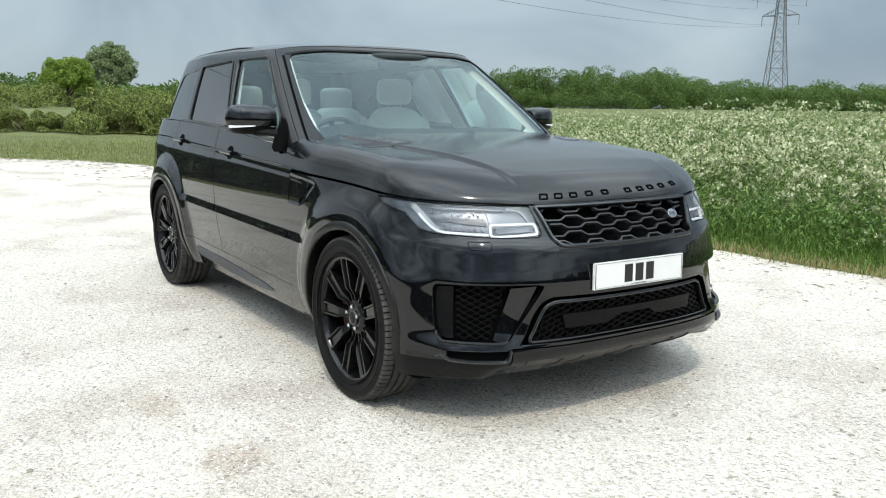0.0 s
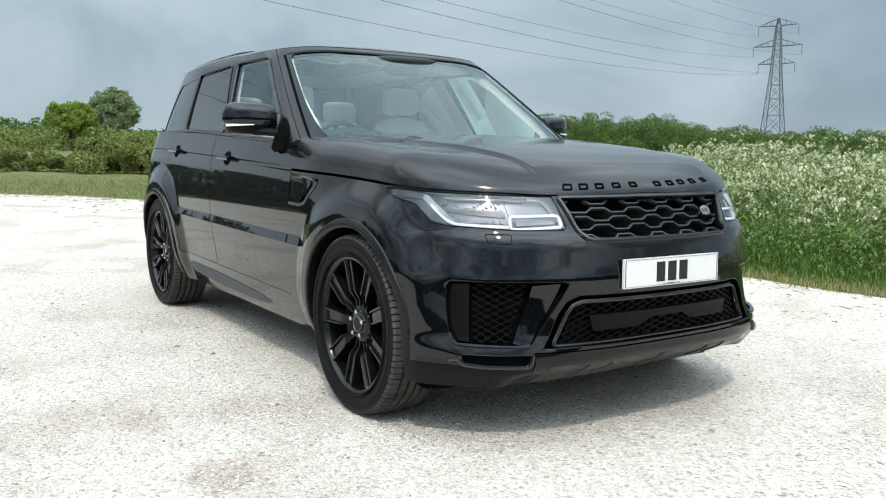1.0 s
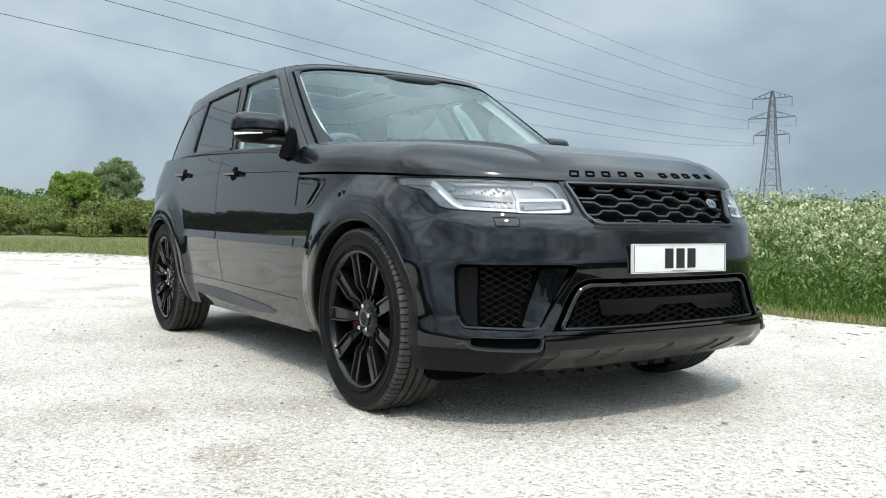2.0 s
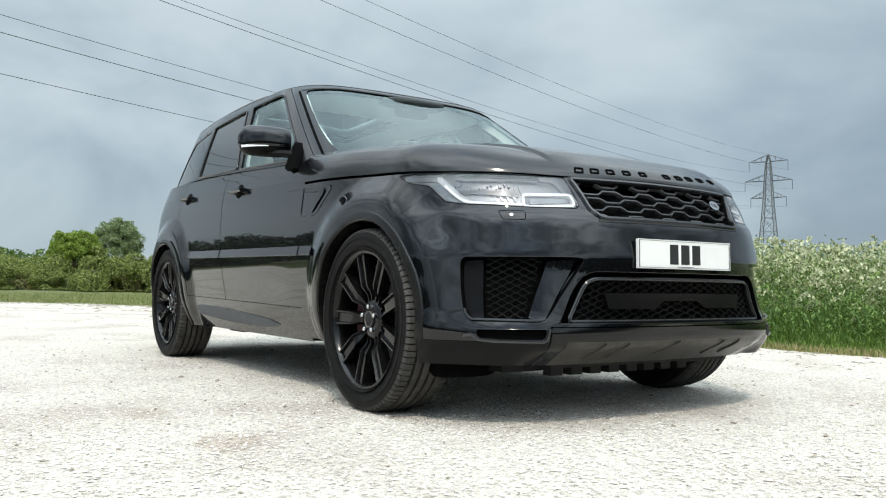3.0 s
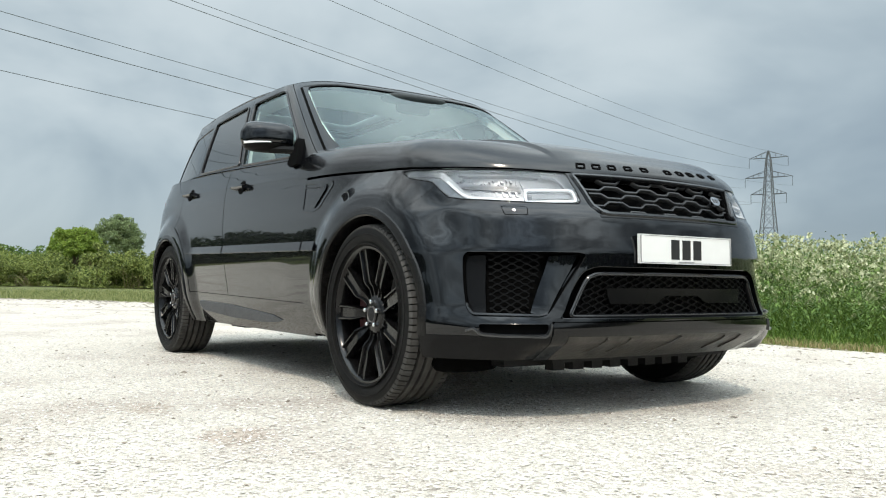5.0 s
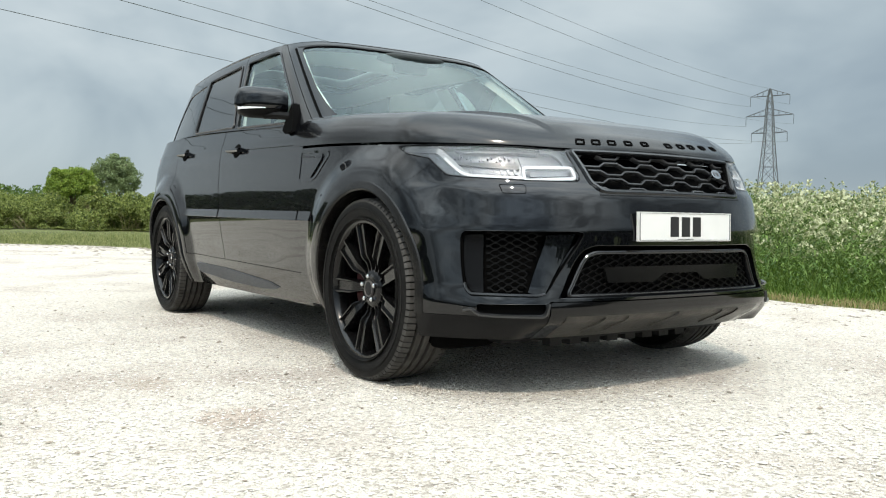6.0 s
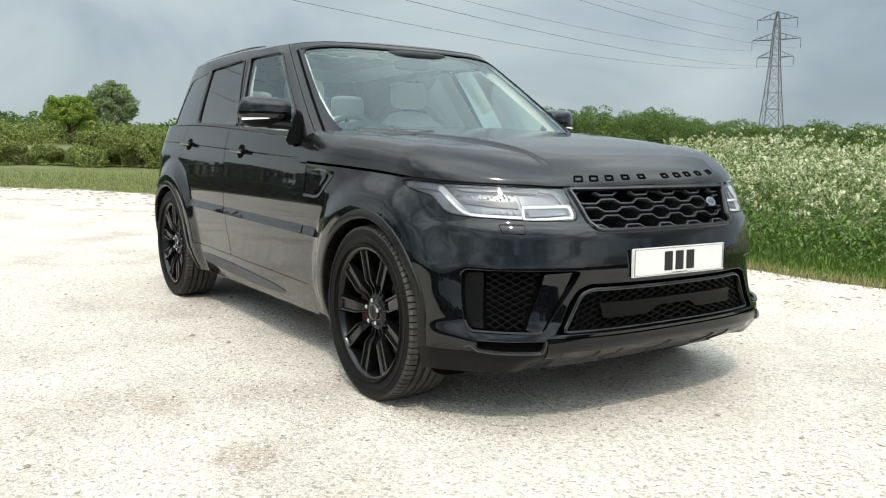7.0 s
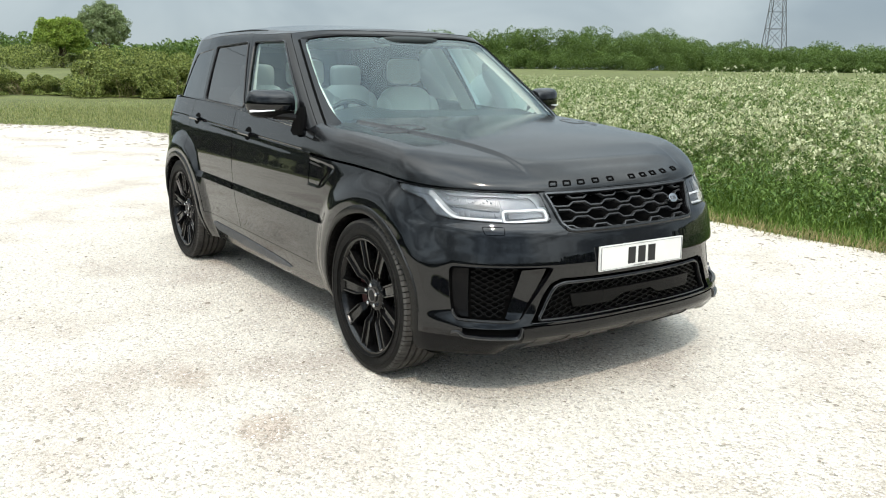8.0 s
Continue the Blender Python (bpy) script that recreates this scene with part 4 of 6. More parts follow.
def rim(geo, depth=0.012, skip=None):
    """Gives a panel its thickness: its edges are turned inwards."""
    V, F = geo
    V = np.asarray(V, float)[:, :3]
    N = np.zeros_like(V)
    count = {}
    for q in F:
        a, b, c = V[q[0]], V[q[1]], V[q[2]]
        nn = np.cross(b - a, c - a)
        for i in q:
            N[i] += nn
        for k in range(len(q)):
            e = (q[k], q[(k + 1) % len(q)])
            count[e] = count.get(e, 0) + 1
    N /= np.linalg.norm(N, axis=1)[:, None] + 1e-15
    edges = [e for e in count if (e[1], e[0]) not in count]
    used = sorted({i for e in edges for i in e})
    at = {i: len(V) + k for k, i in enumerate(used)}
    k = len(used)
    V2 = np.vstack([V, V[used] - N[used] * 0.0008, V[used] - N[used] * depth])
    F2 = list(F) + [(a, at[a], at[b], b)[::-1] for a, b in edges] + [(at[a], at[a] + k, at[b] + k, at[b])[::-1] for a, b in edges]
    return V2, F2


def facing(geo):
    """Turns all faces of a panel outwards from the car's middle."""
    V, F = geo
    s = 0.0
    for q in F[::7]:
        a, b, c = V[q[0]][:3], V[q[1]][:3], V[q[2]][:3]
        s += np.dot(np.cross(b - a, c - a), (a + b + c) / 3 - np.array([-1.5, 0, 0.75]))
    return (V, F) if s > 0 else (V, [tuple(q)[::-1] for q in F])


def sweep(fn, path, profile, closed=False, off=0.0):
    """A bar of the given section along a path of (u, z) on a surface: the section's first number lies across the path in the surface, the second stands out of it."""
    p = np.array(path, float)
    P = fn(p[:, 0], p[:, 1])
    N = normal(fn, p[:, 0], p[:, 1])
    if closed:
        T = np.roll(P, -1, 0) - np.roll(P, 1, 0)
    else:
        T = np.gradient(P, axis=0)
    T /= np.linalg.norm(T, axis=1)[:, None] + 1e-12
    B = np.cross(N, T)
    B /= np.linalg.norm(B, axis=1)[:, None] + 1e-12
    m, n = len(profile), len(p)
    V = np.stack([P + B * b + N * (h + off) for b, h in profile], 1).reshape(-1, 3)
    F = []
    for i in range(n if closed else n - 1):
        j = (i + 1) % n
        F += [(i * m + k, i * m + (k + 1) % m, j * m + (k + 1) % m, j * m + k) for k in range(m)]
    if not closed:
        F += [tuple(range(m))[::-1], tuple(range((n - 1) * m, n * m))]
    return V, F


def dense(pts, step_=0.012, closed=False, round_=0.0):
    """A polygon's outline as many points, its corners rounded."""
    q = [np.array(p, float) for p in pts]
    if round_:
        r, n = [], len(q)
        for i in range(n):
            if not closed and i in (0, n - 1):
                r.append(q[i])
                continue
            a, b, c = q[i - 1], q[i], q[(i + 1) % n]
            da, dc = a - b, c - b
            la, lc = np.linalg.norm(da), np.linalg.norm(dc)
            s = min(round_, la * 0.45, lc * 0.45)
            p0, p1 = b + da / la * s, b + dc / lc * s
            r += [(1 - t) ** 2 * p0 + 2 * t * (1 - t) * b + t * t * p1 for t in np.linspace(0, 1, 6)]
        q = r
    out = []
    m = len(q) if closed else len(q) - 1
    for i in range(m):
        a, b = q[i], q[(i + 1) % len(q)]
        k = max(1, int(np.linalg.norm(b - a) / step_))
        out += [a + (b - a) * j / k for j in range(k)]
    if not closed:
        out.append(q[-1])
    return np.array(out)


def lathe(profile, n=72, axis_y=True):
    """A round body turned about the y axis: profile of (radius, y)."""
    m = len(profile)
    V = [(r * math.cos(2 * math.pi * i / n), y, r * math.sin(2 * math.pi * i / n)) for i in range(n) for r, y in profile]
    F = [(i * m + k, i * m + k + 1, ((i + 1) % n) * m + k + 1, ((i + 1) % n) * m + k) for i in range(n) for k in range(m - 1)]
    return np.array(V), F


# ---------------------------------------------------------------- car: outlines on the surfaces
SHUT = [(-.1, .926), (0, .926), (.50, .921), (.72, .928), (1.04, .936), (1.25, .946), (1.36, .951), (1.83, .974), (2.19, .985), (2.4, .99)]
LAMP_O = [(1.300, .936), (1.214, .904), (1.085, .883), (1.043, .850), (1.004, .819), (.936, .809), (.670, .796), (.495, .796), (.482, .806), (.484, .825), (.514, .915), (.72, .921), (1.04, .929), (1.2, .936)]
GRILLE_O = [(-.2, .918), (.495, .916), (.478, .89), (.434, .785), (.415, .764), (.385, .758), (-.2, .758)]
VENT_O = [(.943, .593), (.930, .609), (.52, .611), (.49, .605), (.605, .385), (.635, .374), (.925, .375), (.943, .398)]
LOWER_O = [(-.2, .561), (.45, .561), (.497, .541), (.522, .493), (.550, .368), (-.2, .368)]
SLOT_O = [(.90, .346), (.595, .349), (.595, .312), (.872, .312), (.90, .324)]
JET_O = [(.797, .780), (.699, .780), (.704, .747), (.788, .748)]
SPLIT_TOP = .356
ARCH_C, ARCH_R = (0.0, .372), .398


def arch(r, grow=0.0):
    """Positive inside the wheel arches of radius r; grow widens them towards the ground behind the wheel."""
    def f(V):
        x, z = V[:, 0], V[:, 2]
        d = None
        for cx in (0.0, -WB):
            low = np.clip((.42 - z) / .2, 0, 1)
            back = np.where(x < cx, 1.0, 0.25) if cx == 0.0 else np.where(x > cx, 1.0, 0.25)
            rr = r + (.035 + grow) * low * back
            e = rr - np.hypot(x - cx, (np.maximum(z, .30) - ARCH_C[1]))
            d = e if d is None else np.maximum(d, e)
        return d
    return f


car = tagged(new("car"), "glossy black large four-door off-road estate car parked on gravel", "car")
car.location = (0, 0, .02)

US = np.r_[np.linspace(0, 1.34, 168), np.linspace(1.355, 2.180, 70)]
TOPS = sm(US, SHUT) - 0.003
ZS = np.linspace(0, 1, 92)[None] * (TOPS[:, None] - .205) + .205
FRONT = sheet(front, US, ZS)

f_arch = arch(ARCH_R)
f_lamp, f_grille, f_vent, f_lower, f_slot, f_jet = (poly(p) for p in (LAMP_O, GRILLE_O, VENT_O, LOWER_O, SLOT_O, JET_O))


def below_split(V):
    """Positive in the centre splitter's stretch of the nose."""
    return np.minimum(SPLIT_TOP - V[:, 4], .582 - .03 * np.clip((.36 - V[:, 4]) / .12, 0, 1) - V[:, 3])


SEAM_U = lambda V: np.minimum(1.075 + 1.56 * (.86 - V[:, 4]), 1.33) - V[:, 3]

b = FRONT
for f in (outside(f_lamp, .003), outside(f_grille, 0), outside(f_vent, 0), outside(f_lower, 0), outside(f_slot, 0), outside(f_jet, .0015), outside(below_split, .002), outside(f_arch, 0),
          SEAM_U, lambda V: V[:, 4] - .214):
    b = clip(b, f)
VALANCE_TOP = lambda V: V[:, 4] - .303
part("front_bumper", rim(facing(both(clip(b, VALANCE_TOP))), .02), PAINT, car)
# same body colour below this line, in the copy with dimmed reflections
low = clip(b, lambda V: -VALANCE_TOP(V) - .0015)
for g in (low, mirrored(low)):
    part("bumper_valance", rim(facing(g), .02), LOWER_DIM, car)
j = clip(FRONT, inside(f_jet, .0012))
for g in (j, mirrored(j)):
    part("washer_cover", rim(facing(g), .008), PAINT, car)
w = FRONT
for f in (outside(f_lamp, .003), lambda V: -SEAM_U(V) - .0025, outside(f_arch, 0), lambda V: V[:, 4] - .24):
    w = clip(w, f)
VENT_SIDE = [(1.868, .952), (2.175, .972), (2.175, .825), (2.03, .820), (1.99, .834)]
w = clip(w, outside(poly(VENT_SIDE), 0))
for g in (w, mirrored(w)):
    part("front_wing", rim(facing(g), .015), PAINT, car)

# dark shell behind the panel gaps
inner = lambda u, z: front(u, z) - normal(front, u, z) * .022
s = sheet(inner, US[::3], (ZS + .012)[::3, ::3])
for f in (outside(f_lamp, -.004), outside(f_grille, -.004), outside(f_vent, -.004), outside(f_lower, -.004), outside(arch(ARCH_R + .012), 0)):
    s = clip(s, f)
part("inner_shell", both(s), VOID, car)

# ---------------------------------------------------------------- bonnet
XB = -.80


def bonnet_top(x, y):
    zc = sm(-x, [(-.74, .984), (-.68, 1.006), (-.62, 1.021), (-.55, 1.037), (-.4, 1.074), (-.2, 1.103), (0, 1.121), (.4, 1.152), (.8, 1.176)])
    ay = np.abs(y)
    zc = zc - .024 * np.clip(ay / .9, 0, 1) ** 2
    yc = .485 + .19 * np.clip((.6 - x) / 1.2, 0, 1)
    raise_ = .012 * (1 - step(-.007, .007, ay - yc)) * step(.64, .56, x)
    return zc + raise_


def bonnet(u, r):
    """u as on the nose, r from the middle (0) to the shut line (1)."""
    u, r = np.broadcast_arrays(np.asarray(u, float), np.asarray(r, float))
    ze = sm(u, SHUT)
    E = front(u, ze)
    cx = np.where(u <= U1, X0, E[..., 0])
    x = cx + (E[..., 0] - cx) * r
    y = E[..., 1] * r
    k = np.clip(u / U1, 0, 1)
    rc = .745 + .125 * step(.45, 1.0, k)
    q = np.clip((r - rc) / (1 - rc), 0, 1)
    ztop = bonnet_top(x, y)
    ease = (1 - q ** 2.2) ** (1 / 1.72)
    z = ze + (ztop - ze) * ease
    return np.stack([x, y, z], -1)


UB = np.r_[US[:168], np.linspace(1.355, U1 + X0 - XB, 72)]
RB = np.r_[np.linspace(0.0, .40, 16), np.linspace(.405, .82, 86), np.linspace(.825, 1, 34)]
bn = sheet(bonnet, UB, np.r_[RB[:-1], .9995])
bn = clip(bn, lambda V: V[:, 0] - (-.548 - .225 * np.clip(np.abs(V[:, 1]) / .87, 0, 1) ** 2.4))
part("bonnet", rim(facing(both(bn)), .018), BONNET, car)
# black cowl between the bonnet's rear edge and the screen
cw = []
for y in np.linspace(-.80, .80, 41):
    xe = -.548 - .225 * min(1.0, abs(y) / .87) ** 2.4
    cw.append([(xe + .03, y, float(bonnet_top(np.array(xe), np.array(y))) - .030), (xe - .10, y, float(bonnet_top(np.array(xe), np.array(y))) - .022)])
cw = np.array(cw).reshape(-1, 3)
part("cowl", (cw, [(2 * i, 2 * i + 2, 2 * i + 3, 2 * i + 1) for i in range(40)]), VOID, car, "black scuttle panel")


def scoop(s_, grow):
    """Rounded outline of the flat vent on a bonnet shoulder."""
    q = dense([(-.17, s_ * .50), (-.21, s_ * .735), (-.345, s_ * .755), (-.325, s_ * .515)], .015, True, .05)
    c = q.mean(0)
    q = c + (q - c) * (1 + grow / .09)
    return np.c_[q, bonnet_top(q[:, 0], q[:, 1])]


for s_ in (-1, 1):
    o, n_, i_ = scoop(s_, .008) + [0, 0, -.001], scoop(s_, .003) + [0, 0, .0035], scoop(s_, -.006) + [0, 0, .0008]
    mid = i_.mean(0)
    mid[2] = float(bonnet_top(mid[0], mid[1])) + .0012
    k = len(o)
    V = np.vstack([o, n_, i_])
    F = [(a * k + i, a * k + (i + 1) % k, (a + 1) * k + (i + 1) % k, (a + 1) * k + i) for a in (0, 1) for i in range(k)]
    bz = part("bonnet_vent", (V, F), PAINT, car, "flat bonnet vent with a raised rim")
    part("vent_grille", (np.vstack([i_, mid]), [(i, (i + 1) % k, k) for i in range(k)]), SATIN, bz)

# ---------------------------------------------------------------- doors and rear quarters
BELT = [(.6, 1.10), (.75, 1.105), (1.1, 1.120), (1.7, 1.155), (2.5, 1.190), (3.2, 1.20), (4.6, 1.20)]
UR = np.r_[np.linspace(.655, 3.25, 200), np.linspace(3.27, 4.70, 60)]
CREASE = 1.002 + .034 * (np.clip(UR, 0, 3.0) - .675)
ZR = np.linspace(0, 1, 118)[None] * ((sm(UR, BELT))[:, None] - .205) + .205
ZR = np.sort(np.concatenate([ZR, CREASE[:, None] + np.array([-.016, -.012, -.009, -.007, -.005, -.0035, -.002, -.001, 0, .001, .002, .004, .006, .009, .013])[None]], 1), 1)


def rear_creased(u, z):
    """The doors with their shoulder crease and the hollow along the bottom."""
    P = rear(u, z)
    line = 1.002 + .034 * (np.clip(u, 0, 3.0) - .675)
    k = np.asarray(z) - line
    P[..., 1] += np.where(np.abs(P[..., 1]) > .5, 1, 0) * (.0009 * np.exp(-((k + .004) / .0050) ** 2) - .0009 * np.exp(-((k - .006) / .008) ** 2) + .0020 * np.exp(-((k + .03) / .02) ** 2))
    hollow = np.exp(-((np.asarray(z) - .47) / .07) ** 2) * step(.75, 1.1, u) * step(2.6, 2.3, u)
    P[..., 1] += .005 * hollow
    return P


REAR = sheet(rear_creased, UR, ZR)
SILL_Z = lambda u: .382 + .017 * (u - .55)


def gap_b(V):
    return V[:, 3] - (1.753 + .179 * (V[:, 4] - .415))


def gap_c(V):
    """The rear door's trailing edge follows the wheel arch."""
    r = np.hypot(V[:, 0] + WB, V[:, 2] - .372) - .50
    return np.minimum(r, 2.76 - V[:, 3])


def above_sill(V):
    return V[:, 4] - SILL_Z(V[:, 3])


fd = REAR
for f in (lambda V: V[:, 3] - .657 - .0035, lambda V: -gap_b(V) - .0035, inside(above_sill, .003)):
    fd = clip(fd, f)
rd = REAR
for f in (lambda V: gap_b(V) - .0035, inside(gap_c, .0035), inside(above_sill, .003)):
    rd = clip(rd, f)
qp = REAR
for f in (lambda V: -gap_c(V) - .0025, outside(f_arch, 0), lambda V: np.maximum(above_sill(V), V[:, 3] - 2.7), lambda V: V[:, 3] - 2.3):
    qp = clip(qp, f)
sl = REAR
for f in (lambda V: -above_sill(V), outside(f_arch, 0), lambda V: 2.62 - V[:, 3], lambda V: V[:, 4] - .222):
    sl = clip(sl, f)
for flip in (False, True):
    side = mirrored if flip else (lambda g: g)
    part("rear_wing", rim(facing(side(qp)), .015), PAINT, car)
    part("sill", rim(facing(side(sl)), .06), PAINT, car)
DOOR_PARTS = []
for flip in (False, True):
    side = mirrored if flip else (lambda g: g)
    dF = part("front_door", rim(facing(side(fd)), .016), PAINT, car)
    dR = part("rear_door", rim(facing(side(rd)), .016), PAINT, car)
    DOOR_PARTS.append((dF, dR, side))
s = sheet(lambda u, z: rear(u, z) - normal(rear, u, z) * .024, UR[::4], ZR[::4, ::4] * .995 + .008)
s = clip(s, outside(arch(ARCH_R + .012), 0))
part("inner_shell", both(s), VOID, car)

# wheel-arch trims


def arch_trim(cx, surf, to_u):
    """A flat band between the arch's opening and the body, slightly proud, turned in at the opening."""
    rows = []
    outer = [(.436 * math.cos(a), .436 * math.sin(a)) for a in np.linspace(radians(205) if cx == 0.0 else radians(190), radians(-10) if cx == 0.0 else radians(-25), 60)]
    for (x, z) in outer:
        rows.append((x, z))
    V, F = [], []
    m = 6
    for x, z in rows:
        a = math.atan2(z, x)
        low = max(0.0, min(1.0, (.05 - z) / .2))
        back = x < 0 if cx == 0.0 else x > 0
        ro = .436 + (.05 if back else .01) * low
        ri = ARCH_R - .004 + (.035 if back else .009) * low
        for k, (rr, o) in enumerate(((ro, -.004), (ro - .006, .007), ((ro + ri) / 2, .010), (ri + .006, .009), (ri, .003), (ri, -.06))):
            px, pz = cx + rr * math.cos(a), max(.225, .372 + rr * math.sin(a))
            u = to_u(px, pz)
            p = surf(np.array(u), np.array(pz))
            nn = normal(surf, np.array(u), np.array(pz))
            V.append(p + nn * o)
    for i in range(len(rows) - 1):
        F += [(i * m + k, i * m + k + 1, (i + 1) * m + k + 1, (i + 1) * m + k) for k in range(m - 1)]
    return facing((np.array(V), F))


def u_front(px, pz):
    lo, hi = .6, 2.4
    for _ in range(30):
        mid = (lo + hi) / 2
        if front(np.array(mid), np.array(pz))[0] > px:
            lo = mid
        else:
            hi = mid
    return (lo + hi) / 2


at_f, at_r = arch_trim(0.0, front, u_front), arch_trim(-WB, rear, lambda px, pz: -px)
for g in (at_f, mirrored(at_f), at_r, mirrored(at_r)):
    part("wheel_arch_trim", g, ARCH_M, car, "dusty satin black wheel arch trim")

# wheel housings and underbody
for cx in (0.0, -WB):
    for s_ in (-1, 1):
        prof = [(ARCH_R + .02, s_ * .93), (ARCH_R + .03, s_ * .80), (ARCH_R + .03, s_ * .62), (.02, s_ * .60)]
        V, F = lathe(prof, 40)
        V = V + [cx, 0, .372]
        g = clip((V, F), lambda V: V[:, 2] - .275)
        part("wheel_housing", g, VOID, car, "black inner wheel arch liner")
part("underbody", join(box(.45, .62, -.60, .60, .25, .34), box(-.42, .45, -.60, .60, .26, .40), box(-.35, .40, -.48, .48, .188, .27), box(-2.5, -.42, -.84, .84, .25, .36), box(-3.7, -2.5, -.60, .60, .27, .42),
                       box(-2.30, -2.05, -.72, -.40, .19, .26)), PLASTIC, car, "black underbody trays", smooth=False)
part("front_undertray", join(box(.38, .64, -.50, .50, .192, .225), box(.36, .47, -.60, .60, .165, .21), *[box(.48, .53, y - .03, y + .03, .148, .195) for y in np.linspace(-.37, .37, 8)]), PLASTIC, car, smooth=False)

# ---------------------------------------------------------------- roof and glasshouse
UH = np.r_[np.linspace(0, UG, 120), np.linspace(UG + .012, UG + 1.5, 90), np.linspace(UG + 1.53, UG + 2.5, 46)]
HT = sm(UH, [(0, 1.667), (.4, 1.661), (.75, 1.649), (1.0, 1.641), (1.3, 1.639), (1.6, 1.652), (2.2, 1.650), (2.8, 1.628), (3.8, 1.62)])
HZ = np.linspace(0, 1, 64)[None] * (HT[:, None] - 1.05) + 1.05
HOUSE = sheet(house, UH, HZ)
SCREEN_O = [(-.3, 1.640), (.30, 1.632), (.60, 1.616), (.70, 1.606), (.735, 1.592), (.755, 1.57), (.747, 1.44), (.737, 1.32), (.705, 1.23), (.655, 1.165), (.60, 1.132), (.42, 1.085), (-.3, 1.065)]
FIRST_W = [(-1.43, 1.594), (-1.885, 1.595), (-1.69, 1.172), (-.89, 1.132), (-.965, 1.25)]
SECOND_W = [(-1.995, 1.597), (-2.59, 1.572), (-2.52, 1.206), (-1.745, 1.182)]
THIRD_W = [(-2.66, 1.560), (-3.07, 1.525), (-3.26, 1.212), (-2.585, 1.210)]
f_screen = poly(SCREEN_O)
f_w = [poly(p, (0, 2)) for p in (FIRST_W, SECOND_W, THIRD_W)]
BACK_W = [(3.20, 1.56), (4.2, 1.58), (4.2, 1.24), (3.12, 1.24)]
f_back = poly(BACK_W)
sidew = [(lambda V, f=f: np.minimum(f(V), V[:, 3] - .82)) for f in f_w]

shell = HOUSE
for f in [outside(f_screen, 0), outside(f_back, 0)] + [outside(f, 0) for f in sidew] + [lambda V: V[:, 4] - np.where(V[:, 3] > .97, sm(np.clip(-V[:, 0], .6, 4.6), BELT) + .004, 1.05)]:
    shell = clip(shell, f)
# pillars split by their seams: screen surround, door frames, rear
scr = clip(shell, lambda V: .946 - V[:, 3])
dfr = clip(clip(shell, lambda V: V[:, 3] - .956), lambda V: 2.50 - V[:, 3])
rpl = clip(shell, lambda V: V[:, 3] - 2.505)
head = lambda V: np.minimum(np.minimum(V[:, 4] - 1.602, .80 - V[:, 3]), sm(V[:, 3], [(0, 1.648), (.4, 1.638), (.75, 1.616), (1.0, 1.60)]) - V[:, 4])
part("screen_surround", rim(facing(both(clip(scr, lambda V: -head(V)))), .03), GLOSS, car, "gloss black screen pillars")
part("screen_header", rim(facing(both(clip(scr, head))), .03), FRIT, car, "black band along the top of the screen")
PILLAR_SEAM = sweep(house, dense([(.832, 1.13), (.832, 1.60)], .02), [(-.008, -.006), (-.007, .0025), (.007, .0025), (.008, -.006)])
for g in (PILLAR_SEAM, mirrored(PILLAR_SEAM)):
    part("pillar_trim_strip", g, VOID, car, "black rubber strip along the pillar")
DOOR_SEAM = sweep(house, dense([(.951, 1.10), (.951, 1.64)], .02), [(-.008, -.012), (-.008, -.003), (.008, -.003), (.008, -.012)])
for g in (DOOR_SEAM, mirrored(DOOR_SEAM)):
    part("door_seal", g, VOID, car)
part("rear_pillar", rim(facing(both(rpl)), .03), PAINT, car)
for dF, dR, side in DOOR_PARTS:
    a = clip(dfr, lambda V: V[:, 0] - (-1.94 + (1.6 - V[:, 2]) * .53 + .002))
    c = clip(dfr, lambda V: (-1.94 + (1.6 - V[:, 2]) * .53 - .002) - V[:, 0])
    part("window_frame", rim(facing(side(a)), .03), GLOSS, dF, "gloss black window frame")
    part("window_frame", rim(facing(side(c)), .03), GLOSS, dR, "gloss black window frame")
    for k, (f, owner, mt, lab) in enumerate(((sidew[0], dF, GLASS, "clear side glass"), (sidew[1], dR, PRIVACY, "dark privacy glass"))):
        g = clip(HOUSE, inside(f, -.006))
        g = (g[0] - np.r_[normal(house, g[0][:, 3], g[0][:, 4]).mean(0) * .006, 0, 0], g[1])
        pane = part("window_pane", facing(side(g)), mt, owner, lab)
        pane.visible_shadow = False
    g = clip(HOUSE, inside(sidew[2], -.006))
    g = (g[0] + [0, .005, 0, 0, 0], g[1])
    part("quarter_window", facing(side(g)), PRIVACY, car, "dark privacy glass")
    # bright-line seals round the panes
    for owner, pl in ((dF, FIRST_W), (dR, SECOND_W)):
        q = dense(pl, .02, True, .03)
        zz = q[:, 1]
        w_ = sm(zz, WGLASS)
        tap = 1 - .06 * step(-2.4, -3.6, q[:, 0])
        x1 = sm(zz, SCREEN) - GA
        yy = np.where(q[:, 0] > x1, w_ * np.clip(1 - np.clip((q[:, 0] - x1) / GA, 0, 1) ** GN, 0, 1) ** (1 / GN), w_)
        P = np.stack([q[:, 0], -yy * tap - .002, zz], 1)
        P = np.vstack([P, P[:2]])
        part("window_seal", side(tube(P, .006, 5)), SATIN, owner)

g = clip(HOUSE, inside(f_screen, -.008))
g = (np.c_[g[0][:, :3] - normal(house, g[0][:, 3], g[0][:, 4]) * .006, g[0][:, 3:]], g[1])
ws = part("windscreen", facing(both(g)), GLASS, car, "clear green-tinted windscreen")
ws.visible_shadow = False
g = clip(HOUSE, inside(f_back, -.006))
